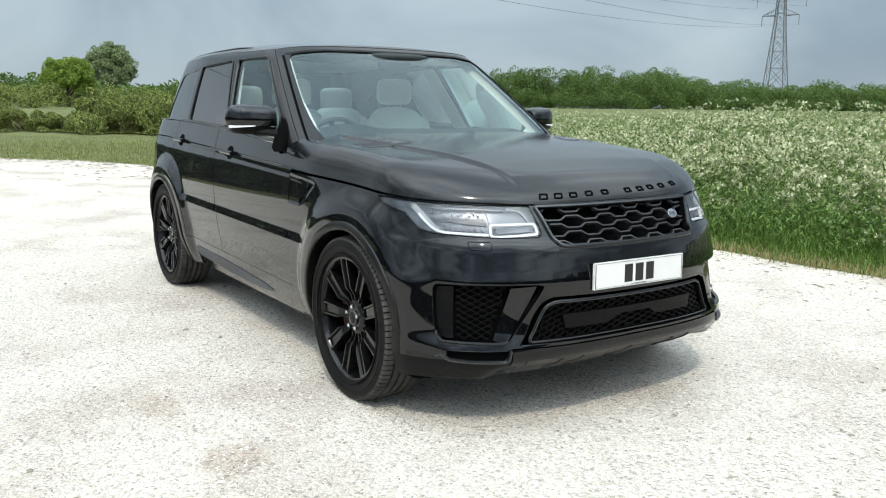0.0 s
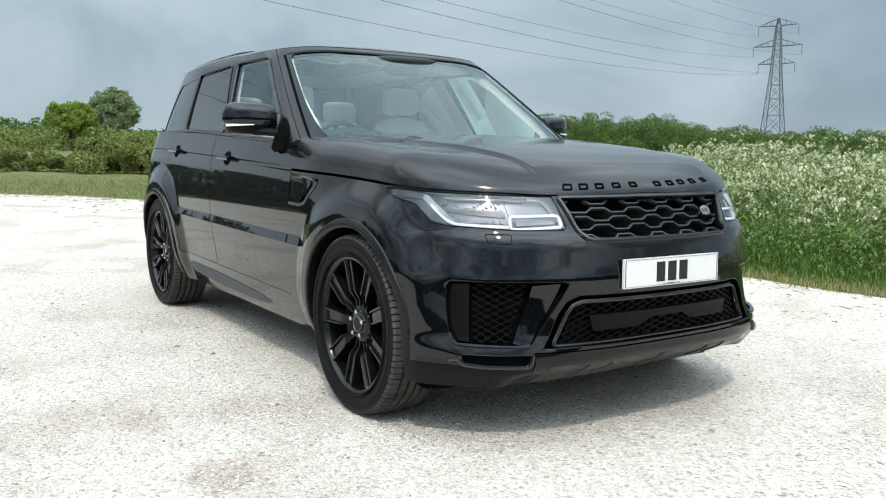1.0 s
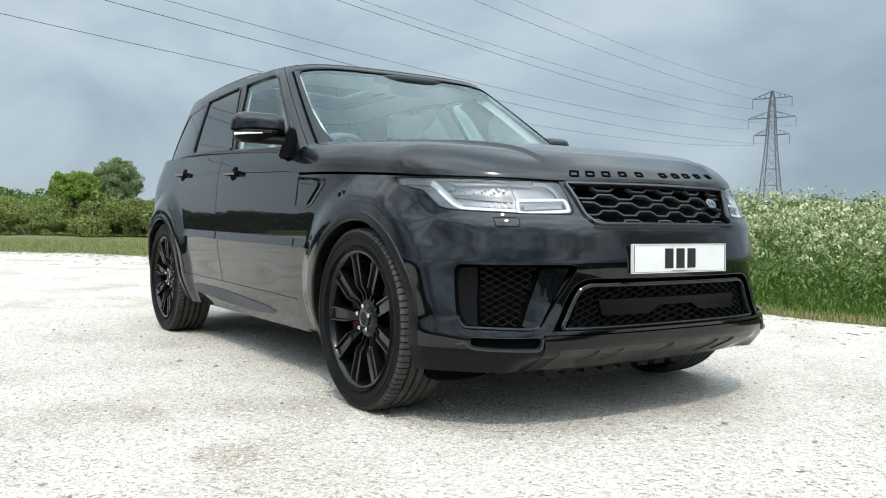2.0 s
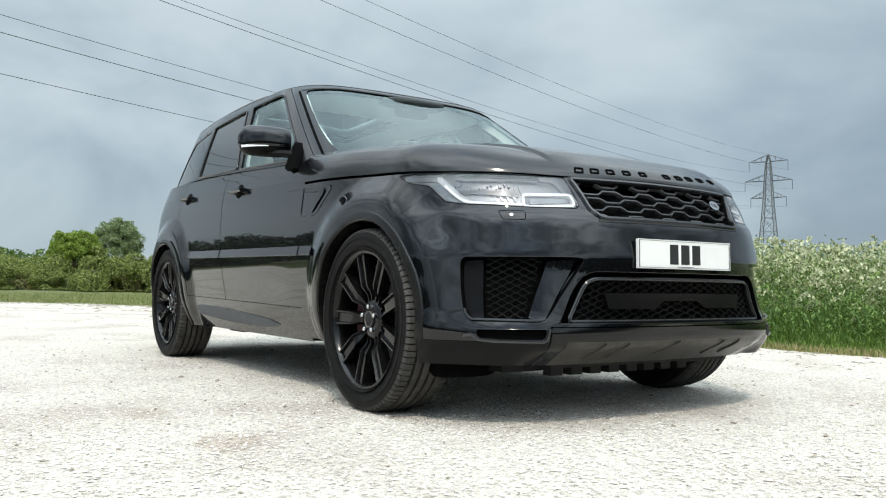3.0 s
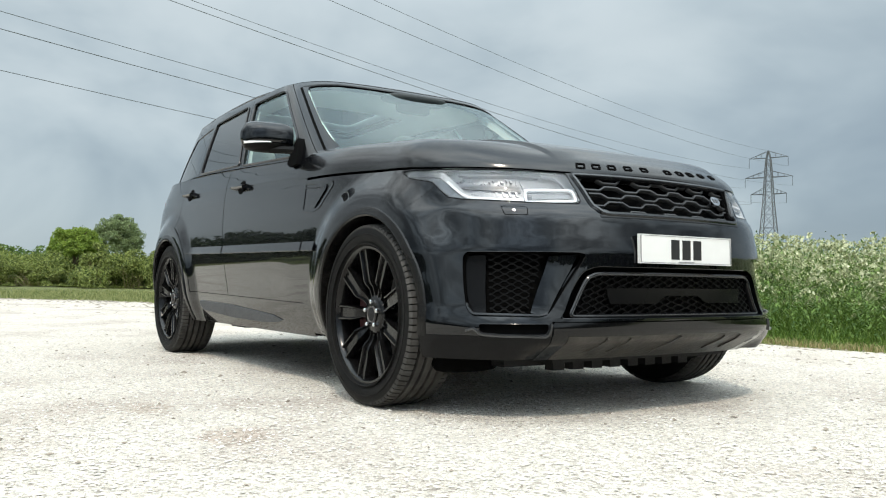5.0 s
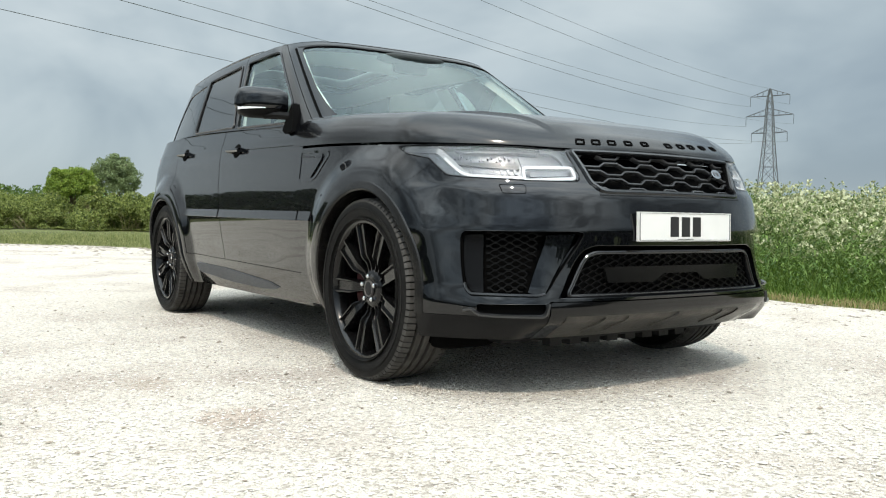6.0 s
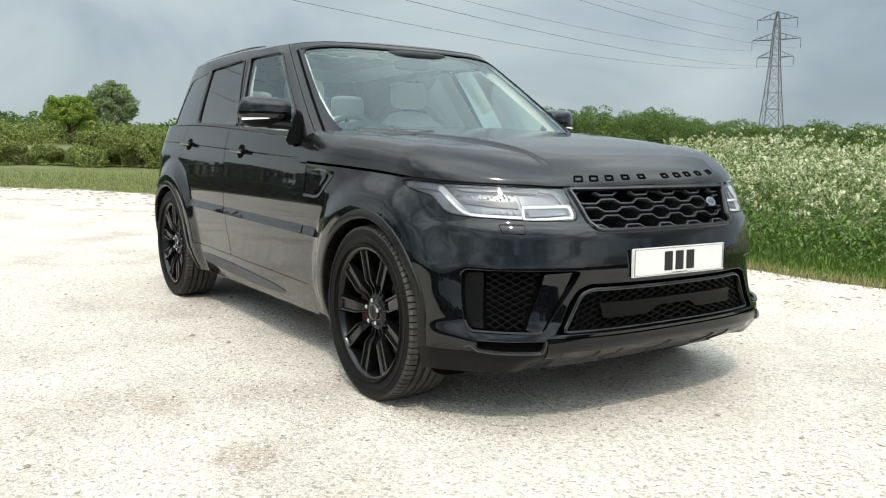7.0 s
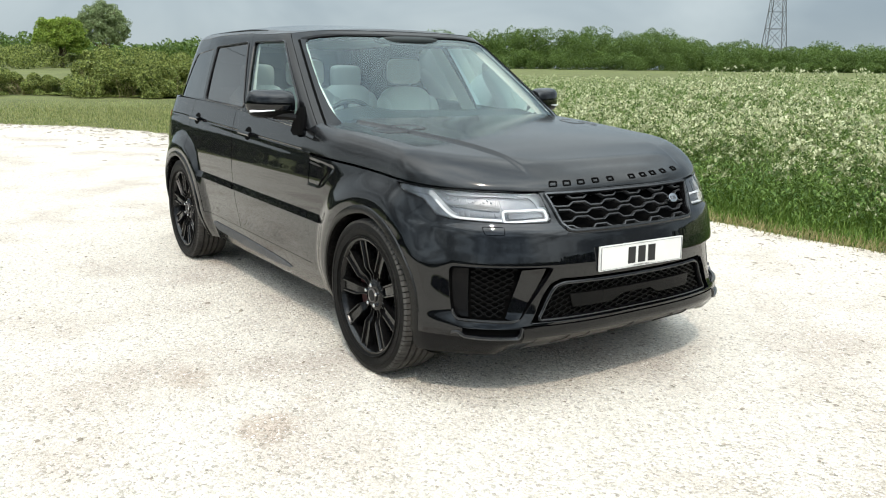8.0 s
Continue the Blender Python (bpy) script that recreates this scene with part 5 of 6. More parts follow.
part("rear_window", facing(both(g)), PRIVACY, car, "dark privacy glass")


HEADER = [(0, 1.668), (.4, 1.662), (.75, 1.650), (1.0, 1.642), (1.3, 1.642), (1.6, 1.654), (2.2, 1.652), (2.8, 1.630), (3.8, 1.622)]


def roof(u, r):
    """Roof skin: springs flush from the screen's header and the door frames, with a shallow crown."""
    u, r = np.broadcast_arrays(np.asarray(u, float), np.asarray(r, float))
    uh = np.where(u <= 1, u * UG, np.where(u <= 2, UG + (u - 1) * 1.5, UG + 1.5 + (u - 2)))
    eh = sm(uh, HEADER)
    E = house(uh, eh)
    ex, ey, ez = E[..., 0] + np.where(u <= 1, .004, 0), -E[..., 1] + np.where(u > 1, .002, 0), eh
    cx = np.where(u <= 1, -1.80, np.where(u > 2, -3.04, ex))
    x, y = cx + (ex - cx) * r, ey * r
    ze = sm(-x, [(1.2, 1.640), (1.55, 1.652), (2.2, 1.676), (2.9, 1.666), (3.4, 1.642), (3.6, 1.625)])
    dome = sm(-x, [(1.2, .034), (1.5, .044), (2.2, .058), (3.0, .055), (3.6, .04)])
    top = ze + dome * (1 - np.abs(y / .716) ** 2.2)
    edge = np.clip((r - .90) / .10, 0, 1)
    z = top + (ez - top) * edge ** 2
    return np.stack([x, -y, z], -1)


rf = sheet(roof, np.r_[np.linspace(0, 1, 50), np.linspace(1.02, 2, 40), np.linspace(2.03, 3, 24)], np.r_[np.linspace(0, .9, 20), np.linspace(.92, 1, 12)])
ROOF_GLASS = lambda V: np.minimum(.46 - np.abs(V[:, 1]), np.minimum(-2.05 - V[:, 0], V[:, 0] + 3.0))
part("roof", rim(facing(both(clip(rf, lambda V: -ROOF_GLASS(V)))), .008), PAINT, car)
part("roof_glass", facing(both(clip(rf, lambda V: ROOF_GLASS(V) + .004))), TINTED, car, "tinted glass roof panel")
for s_ in (-1, 1):
    P = np.array([(x, s_ * (.672 - .03 * float(step(-2.4, -3.6, np.array(x)))), float(roof(np.array(1 + (-1.80 - x) / 1.24), np.array(.94))[2]) + .003) for x in np.linspace(-1.84, -3.0, 30)])
    part("roof_rail", tube(P - [0, 0, .004], .006, 6), GLOSS, car)


# ---------------------------------------------------------------- car: nose details
def full(u, z):
    """The nose with both sides: u is minus on the car's left."""
    u = np.asarray(u, float)
    P = np.array(front(np.abs(u), z))
    P[..., 1] *= np.where(u < 0, -1, 1)
    return P


def bonnet_full(u, r):
    u = np.asarray(u, float)
    P = np.array(bonnet(np.abs(u), r))
    P[..., 1] *= np.where(u < 0, -1, 1)
    return P


def offset(fn, d):
    return lambda u, z: fn(u, z) + normal(fn, u, z) * d


def slab(fn, pts, top, depth, step_=.006, smooth_edge=0.0):
    """A raised plate on a surface, outlined by a polygon of (u, z)."""
    q = np.array(pts, float)
    lo, hi = q.min(0) - .004, q.max(0) + .004
    us = np.linspace(lo[0], hi[0], max(4, int((hi[0] - lo[0]) / step_)))
    zs = np.linspace(lo[1], hi[1], max(4, int((hi[1] - lo[1]) / step_)))
    g = clip(sheet(offset(fn, top), us, zs), poly(pts))
    return rim(facing(g), depth)


def back_plate(fn, pts, depth, step_=.012):
    q = np.array(pts, float)
    lo, hi = q.min(0) - .02, q.max(0) + .02
    us = np.linspace(lo[0], hi[0], max(4, int((hi[0] - lo[0]) / step_)))
    zs = np.linspace(lo[1], hi[1], max(4, int((hi[1] - lo[1]) / step_)))
    return facing(clip(sheet(offset(fn, -depth), us, zs), inside(poly(pts), -.012)))


def collar(fn, pts, depth, round_=.012):
    """The wall of a recess round a polygon."""
    return sweep(fn, dense(pts, .01, True, round_), [(0, .0005), (0, -depth), (.002, -depth), (.002, .0)], True)


def sided(pts):
    """A half outline that starts and ends on the middle line, as a whole one."""
    q = [(max(u, 0.0), z) for u, z in pts]
    return q + [(-u, z) for u, z in q[::-1] if u > 1e-6]


BAR = [(-.0040, -.016), (-.0040, .001), (-.0026, .0030), (.0026, .0030), (.0040, .001), (.0040, -.016)]
THIN = [(-.0020, -.006), (-.0020, .001), (.0020, .001), (.0020, -.006)]


def span_at(pts, z):
    """Where a polygon is crossed at the height z."""
    q = np.array(pts, float)
    hits = []
    for a, b_ in zip(q, np.roll(q, -1, 0)):
        if (a[1] > z) != (b_[1] > z):
            hits.append(a[0] + (b_[0] - a[0]) * (z - a[1]) / (b_[1] - a[1]))
    return (min(hits), max(hits)) if len(hits) > 1 else None


def wavy(lo, hi, z0, amp, period, flat, flip, skew=0.0):
    """A zigzag with flats, the edge of a row of six-sided cells."""
    pts, u, k = [], math.floor(lo / period) * period - period, 0
    s = (period - 2 * flat) / 2
    while u < hi + period:
        a = -amp if flip else amp
        pts += [(u, z0 + a), (u + flat, z0 + a), (u + flat + s, z0 - a), (u + 2 * flat + s, z0 - a)]
        u += period
    pts = np.array(pts)
    q = dense(pts, .009)
    return q[(q[:, 0] > lo) & (q[:, 0] < hi)]


def honeycomb(name, fn, pts, off, row, period, flat, profile, mat, parent, swing=.40, margin=.008):
    """Rows of wavy bars that touch at their crests."""
    q = np.array(pts, float)
    z, k = q[:, 1].min() + row * .5, 0
    while z < q[:, 1].max():
        sp = span_at(pts, min(max(z, q[:, 1].min() + .004), q[:, 1].max() - .004))
        if sp and sp[1] - sp[0] > .04:
            p = wavy(sp[0] + margin, sp[1] - margin, z, row * swing, period, flat, k % 2)
            if len(p) > 3:
                part(name, sweep(fn, p, profile, False, off), mat, parent)
        z += row
        k += 1


BAR_M = material("grey_grille_bar", (0.062, 0.063, 0.065), 0.34, 0.6, grain=0.2, scale=30)
BEAM = material("smooth_black_beam", (0.004, 0.004, 0.004), 0.25, 0.0, grain=0.2, scale=9, spec=0.12)
MESH = material("black_mesh", (0.004, 0.004, 0.004), 0.4, 0.0, grain=0.3, scale=60, spec=0.1)
# upper grille
GRILLE = sided([(0, .914), (.488, .912), (.474, .89), (.432, .788), (.412, .768), (.385, .762), (0, .762)])
gr = part("grille_frame", sweep(full, dense(GRILLE, .012, True, .02), [(-.013, -.03), (-.013, .002), (-.008, .006), (.003, .005), (.006, .0), (.006, -.03)], True), GLOSS, car, "gloss black grille surround")
part("grille_bead", sweep(full, dense(GRILLE, .012, True, .02), [(-.007, .0), (-.005, .0075), (.003, .0085), (.005, .0)], True), GRAPHITE_GLINT, gr, "thin graphite bead round the grille")
part("grille_backing", back_plate(full, GRILLE, .065), VOID, gr)
honeycomb("grille_bar", full, [(u * .975, z) for u, z in GRILLE], -.016, .0315, .186, .064, BAR, BAR_M, gr, .25)
part("bumper_strip", sweep(full, dense([(-.42, .750), (.42, .750)], .02), [(-.005, -.004), (-.005, .002), (0, .003), (.005, .002), (.005, -.004)]), SATIN, car, "dark satin strip under the grille")
# oval badge, its device as two short bars
ov = [(-.305 + .036 * math.cos(a), .847 + .0185 * math.sin(a)) for a in np.linspace(0, 2 * math.pi, 28, endpoint=False)]
bd = part("badge", slab(full, ov, .012, .012, .003), CHROME, car, "silver oval badge")
for du in (-.012, .012):
    part("badge_bar", slab(full, [(-.305 + du - .007, .840), (-.305 + du + .007, .840), (-.305 + du + .010, .854), (-.305 + du - .004, .854)], .0135, .003, .002), LAMP_GREY, bd)
# raised marks along the bonnet's lip, plain bars
for u, r in ((.443, .976), (.368, .973), (.287, .970), (.195, .966), (.093, .963), (-.075, .960), (-.168, .956), (-.254, .951), (-.352, .948), (-.469, .945)):
    part("bonnet_letter", sweep(bonnet_full, dense([(u - .018, r - .0115), (u + .018, r - .0115), (u + .018, r + .0115), (u - .018, r + .0115)], .006, True), [(-.0036, -.002), (-.003, .0034), (.003, .0034), (.0036, -.002)], True), VOID, car, "dark raised mark")

# lower grille
LOWER = sided([(0, .561)] + LOWER_O[1:5] + [(0, .368)])
LOWER_IN = sided([(0, .532), (.428, .532), (.463, .518), (.475, .493), (.506, .380), (0, .380)])
lg = part("lower_grille", collar(full, LOWER, .045, .02), PAINT, car, "gloss black lower intake")
part("grille_frame", sweep(full, dense(LOWER_IN, .012, True, .02), [(-.010, -.03), (-.010, .001), (-.004, .005), (.004, .003), (.007, -.003), (.007, -.03)], True, -.012), GLOSS, lg)
part("grille_ledge", sweep(full, dense(LOWER, .012, True, .03), [(-.03, -.030), (-.03, -.026), (.0, -.022), (.0, -.030)], True), GLOSS, lg)
part("grille_backing", back_plate(full, LOWER, .055), VOID, lg)
part("grille_bead", sweep(full, dense(LOWER_IN, .012, True, .02), [(-.0022, .0), (-.0018, .0062), (.0018, .0062), (.0022, .0)], True, -.012), BAR_M, lg)
honeycomb("mesh_bar", full, [(u * .985, z) for u, z in LOWER_IN], -.026, .0122, .058, .014, THIN, MESH, lg)
part("grille_beam", slab(full, [(.380, .481), (.345, .422), (.128, .422), (.088, .452), (-.07, .452), (-.11, .424), (-.33, .424), (-.36, .481)], -.010, .02), BEAM, lg, "black sensor beam across the mesh")

# side intakes, washers' neighbours, slots
VENT_MESH = [(.858, .600), (.638, .600), (.686, .400), (.868, .398)]
for s_ in (1, -1):
    m_ = lambda pts, s_=s_: [(u * s_, z) for u, z in pts]
    vt = part("side_intake", collar(full, m_(VENT_O), .05, .02), GLOSS, car, "gloss black bumper side intake")
    part("intake_backing", back_plate(full, m_(VENT_O), .060), VOID, vt)
    honeycomb("mesh_bar", full, m_(VENT_MESH), -.034, .0122, .056, .014, THIN, MESH, vt, .34, .002)
    part("intake_flap", slab(full, m_([(.938, .594), (.863, .598), (.872, .394), (.938, .396)]), -.030, .02), VALANCE, vt)
    part("intake_blade", slab(full, m_([(.628, .596), (.520, .603), (.608, .386), (.630, .381), (.680, .393)]), -.014, .04), PAINT, vt)
    # gloss black edge, its sky highlight put into a paler metal
    part("intake_glint_trim", sweep(full, dense(m_([(.938, .420), (.936, .400), (.922, .382), (.638, .379), (.610, .385)]), .012, False, .02), [(-.005, -.006), (-.004, .007), (.003, .008), (.005, -.002)]), GRAPHITE_GLINT, vt)
    sl_ = part("corner_slot", collar(full, m_(SLOT_O), .035, .008), GLOSS, car, "gloss black corner slot in the bumper")
    part("slot_backing", back_plate(full, m_(SLOT_O), .036), PLASTIC, sl_)
    # slot's lower edge, likewise coloured paler for the sky's bright line
    part("slot_glint_trim", sweep(full, dense(m_([(.96, .322), (.925, .330), (.890, .309), (.80, .306), (.594, .306), (.584, .334), (.584, .350)]), .012, False, .02), [(-.005, -.004), (-.004, .012), (.003, .013), (.006, -.002)]), GRAPHITE_GLINT, sl_)
    # small round parking sensors
    for u, z in ((1.115, .398),):
        part("parking_sensor", slab(full, [(s_ * u + .010 * math.cos(a), z + .010 * math.sin(a)) for a in np.linspace(0, 6.28, 14, endpoint=False)], .002, .004, .003), PLASTIC, car)

# splitter and skid plate
lip = clip(clip(FRONT, inside(below_split, .002)), lambda V: V[:, 4] - .306)
lip = (np.c_[lip[0][:, :3] + normal(front, lip[0][:, 3], lip[0][:, 4]) * .006, lip[0][:, 3:]], lip[1])
part("splitter", rim(facing(both(lip)), .03), GLOSS, car, "gloss black front splitter")
skid = clip(clip(clip(FRONT, inside(below_split, .002)), lambda V: .311 - V[:, 4]), lambda V: V[:, 4] - .207)
cen, end = clip(skid, lambda V: .492 + .25 * (V[:, 4] - .315) - V[:, 3]), clip(skid, lambda V: V[:, 3] - .496 - .25 * (V[:, 4] - .315))
part("skid_plate", rim(facing(both(cen)), .02), SKID, car, "dusty grey metal skid plate")
for g in (end, mirrored(end)):
    part("splitter_end", rim(facing(g), .02), GLOSS, car)
for u in (-.30, -.19, .0, .19, .30):
    part("skid_rib", sweep(full, dense([(u, .293), (u + .03, .235)], .01), [(-.006, -.004), (-.004, .006), (.004, .006), (.006, -.004)]), SKID, car)

# ---------------------------------------------------------------- headlamps
GUIDE = material("grey_light_guide", (0.42, 0.44, 0.46), 0.3, 0.0, grain=0.25, scale=40)
for s_ in (1, -1):
    m_ = lambda pts, s_=s_: [(u * s_, z) for u, z in pts]
    side = (lambda g: g) if s_ == 1 else mirrored
    hl = part("headlamp", collar(full, m_(LAMP_O), .05, .006), GLOSS, car, "clear headlamp with white light guides")
    part("lamp_housing", back_plate(full, m_(LAMP_O), .045, .008), LAMP_GREY, hl)
    part("light_guide", sweep(full, dense(m_([(1.262, .926), (1.13, .919), (1.052, .914)]), .01, False, .02), [(-.012, -.010), (-.011, .0), (.011, .0), (.012, -.010)], False, -.010), REFLECTOR, hl)
    part("light_guide", sweep(full, dense(m_([(1.056, .914), (1.040, .911), (.996, .880), (.937, .831), (.915, .822)]), .008, False, .02), [(-.012, -.012), (-.011, .0), (.011, .0), (.012, -.012)], False, -.010), GUIDE, hl, "pale grey light guide")
    part("light_guide", sweep(full, dense(m_([(1.012, .884), (.975, .853), (.937, .825), (.899, .815), (.700, .808)]), .008, False, .02), [(-.0055, -.012), (-.005, .0), (.005, .0), (.0055, -.012)], False, -.006), DRL, hl, "white light guide")
    part("lamp_skirt", slab(full, m_([(1.28, .930), (1.21, .908), (1.09, .888), (1.05, .858), (1.006, .826), (.94, .815), (.995, .855), (1.045, .902), (1.13, .908)]), -.018, .012), REFLECTOR, hl)
    part("light_guide", sweep(full, dense(m_([(.694, .847), (.502, .852), (.492, .810), (.692, .800)]), .008, True, .014), [(-.006, -.012), (-.005, .0), (.005, .0), (.006, -.012)], True, -.007), DRL, hl, "white light guide")
    part("indicator_bar", slab(full, m_([(.668, .834), (.522, .837), (.516, .822), (.668, .814)]), -.016, .01, .005), REFLECTOR, hl)
    part("light_guide", sweep(full, dense(m_([(.615, .911), (.560, .907), (.536, .884), (.524, .860)]), .008, False, .015), [(-.006, -.012), (-.005, .0), (.005, .0), (.006, -.012)], False, -.012), REFLECTOR, hl)
    for k in range(8):
        u = .715 + .026 * k
        part("lens_fin", slab(full, m_([(u, .823), (u + .011, .823), (u + .017, .843), (u + .006, .843)]), -.018 - .001 * (k % 2), .012, .004), REFLECTOR, hl)
    shake = random.Random(4)
    for k in range(15):
        u = .712 + .0185 * k
        w_, z0, z1 = shake.uniform(.006, .013), .884 + shake.uniform(-.006, .008) + .0006 * k, .905 + shake.uniform(-.006, .004)
        lean_ = shake.uniform(-.006, .010)
        part("lamp_facet", slab(full, m_([(u, z0), (u + w_, z0 + shake.uniform(-.003, .003)), (u + w_ + lean_, z1), (u + lean_, z1 - .003)]), -.026 - shake.uniform(0, .012), .014, .003), REFLECTOR if shake.random() < .35 else LAMP_GREY, hl, "silvered lamp facet")
    part("lamp_shelf", slab(full, m_([(.700, .850), (.952, .866), (.975, .880), (.705, .878)]), -.034, .012, .008), SATIN, hl, "dark inner lamp shelf")
    part("lamp_shelf", slab(full, m_([(.530, .862), (.690, .856), (.700, .906), (.575, .906)]), -.036, .012, .008), LAMP_GREY, hl)
    part("lamp_brow", slab(full, m_([(.99, .919), (.635, .916), (.615, .905), (.71, .909), (.93, .909)]), -.020, .02), LAMP_GREY, hl)
    ln = clip(FRONT, inside(f_lamp, .002))
    part("lens", facing(side(ln)), LENS, hl, "clear lens").visible_shadow = False

# ---------------------------------------------------------------- number plate
plate = tagged(new("number_plate"), "white front number plate with black bars for its letters", "number plate")
plate.matrix_world = pose(.869, -.012, .6515, 0, -1.0, -1.4)
part("plate", join(box(-.006, .006, -.26, .26, -.0555, .0555)), PLATE, plate, smooth=False)
part("plate_rim", join(box(.006, .0072, -.256, -.252, -.052, .052), box(.006, .0072, .252, .256, -.052, .052), box(.006, .0072, -.252, .252, .0505, .052), box(.006, .0072, -.252, .252, -.052, -.0505)), LAMP_GREY, plate, smooth=False)
for k in range(3):
    y = -.068 + .0625 * k
    part("plate_bar", box(.006, .0078, y - .0225, y + .0225, -.038, .038), INK, plate, "plain black bar", smooth=False)
part("plate_bar", box(.006, .0072, -.05, .04, -.0485, -.0465), INK, plate, smooth=False)
for y in (-.20, .20):
    part("plate_mount", box(-.020, -.006, y - .03, y + .03, -.03, .03), PLASTIC, plate, smooth=False)

# ---------------------------------------------------------------- doors' trim, handles, mirrors
MOULD = [(-.024, -.003), (-.0225, .0012), (.020, .0122), (.0225, .0075), (.0235, -.003)]
for dF, dR, side in DOOR_PARTS:
    part("door_moulding", side(sweep(rear_creased, dense([(.665, .660), (1.795, .674)], .04), MOULD)), PAINT, dF, "gloss black door moulding")
    part("door_moulding", side(sweep(rear_creased, dense([(1.818, .674), (2.49, .683)], .04), MOULD)), PAINT, dR, "gloss black door moulding")
    part("wing_moulding", side(sweep(front, dense([(U1 + X0 + .515, .657), (U1 + X0 + .54, .658), (U1 + X0 + .650, .660)], .03), MOULD)), PAINT, car, "gloss black moulding end on the wing")
    for d, xc, zc in ((dF, 1.585, 1.030), (dR, 2.60, 1.066)):
        cup = [(xc - .0 + .052 * math.cos(a), zc + .040 * math.sin(a)) for a in np.linspace(0, 6.28, 24, endpoint=False)]
        h = part("door_handle", side(sweep(rear_creased, dense([(xc - .095, zc - .003), (xc - .075, zc), (xc + .075, zc + .003), (xc + .095, zc + .001)], .012, False, .02),
                                           [(-.013, .018), (-.010, .034), (0, .038), (.010, .034), (.013, .018), (0, .014)])), GLOSS, d)
        # no hollow here: the recess's shade is a flat black disc on the door
        part("handle_cup_shade", side(slab(rear_creased, cup, .0025, .004, .006)), VOID, d, "flat matt black disc for the shaded handle recess")
        for e_ in (-.083, .083):
            part("handle_foot", side(sweep(rear_creased, dense([(xc + e_ - .012, zc), (xc + e_ + .012, zc)], .008), [(-.012, -.004), (-.011, .028), (.011, .028), (.012, -.004)])), PAINT, d)
    part("sill_trim", side(slab(rear, [(2.34, .362), (2.28, .302), (1.75, .274), (1.25, .268), (.98, .284), (1.10, .312), (1.76, .350)], .006, .012, .02)), SILL, car, "dusty grey sill insert")
    # vent behind the front wheel
    sv = part("wing_vent", side(slab(front, [(1.872, .951), (2.176, .971), (2.176, .824), (2.03, .820), (1.99, .834)], -.003, .02, .01)), PAINT, car, "black wing vent")
    part("vent_edge", side(sweep(front, dense([(2.17, .968), (1.905, .949), (1.880, .938), (1.99, .839), (2.04, .826), (2.17, .829)], .012, False, .02), [(-.009, -.016), (-.008, .001), (.006, .003), (.008, -.016)])), PAINT, sv)
    part("vent_blade", side(sweep(front, dense([(2.04, .946), (1.945, .934), (1.955, .920), (2.045, .842)], .01, False, .012), [(-.011, -.008), (-.009, .004), (.009, .004), (.011, -.008)])), PAINT, sv, "bright-edged blade across the vent")
    part("vent_gap", side(slab(front, [(2.174, .950), (2.174, .938), (2.02, .930), (2.03, .940)], -.0015, .002, .006)), SATIN, sv)


def mirror_shell(scale=1.0, cut=None):
    """A rounded mirror housing, widest in its middle, flat towards the back."""
    V, F, n, m = [], [], 14, 28
    ys = np.linspace(0, 1, n)
    for t in ys:
        y = -.872 - .262 * t
        half = .078 * (1 - .42 * abs(2 * t - 1) ** 5) * (1.0 if 0 < t < 1 else .45) * scale
        zc = 1.236 + .004 * t
        xc = -1.01 - .055 * t
        dep = .085 * (1 - .45 * abs(2 * t - .9) ** 3) * (1.0 if 0 < t < 1 else .4) * scale
        for i in range(m):
            a = 2 * math.pi * i / m
            ca, sa = math.cos(a), math.sin(a)
            x = xc + dep * (abs(ca) ** .8 * (1 if ca > 0 else -.45) if ca else 0)
            V.append((x, y, zc + half * (abs(sa) ** .62 * (1 if sa > 0 else -1))))
    F = [(i * m + k, i * m + (k + 1) % m, (i + 1) * m + (k + 1) % m, (i + 1) * m + k) for i in range(n - 1) for k in range(m)]
    F += [tuple(range(m))[::-1], tuple(range((n - 1) * m, n * m))]
    return np.array(V), F


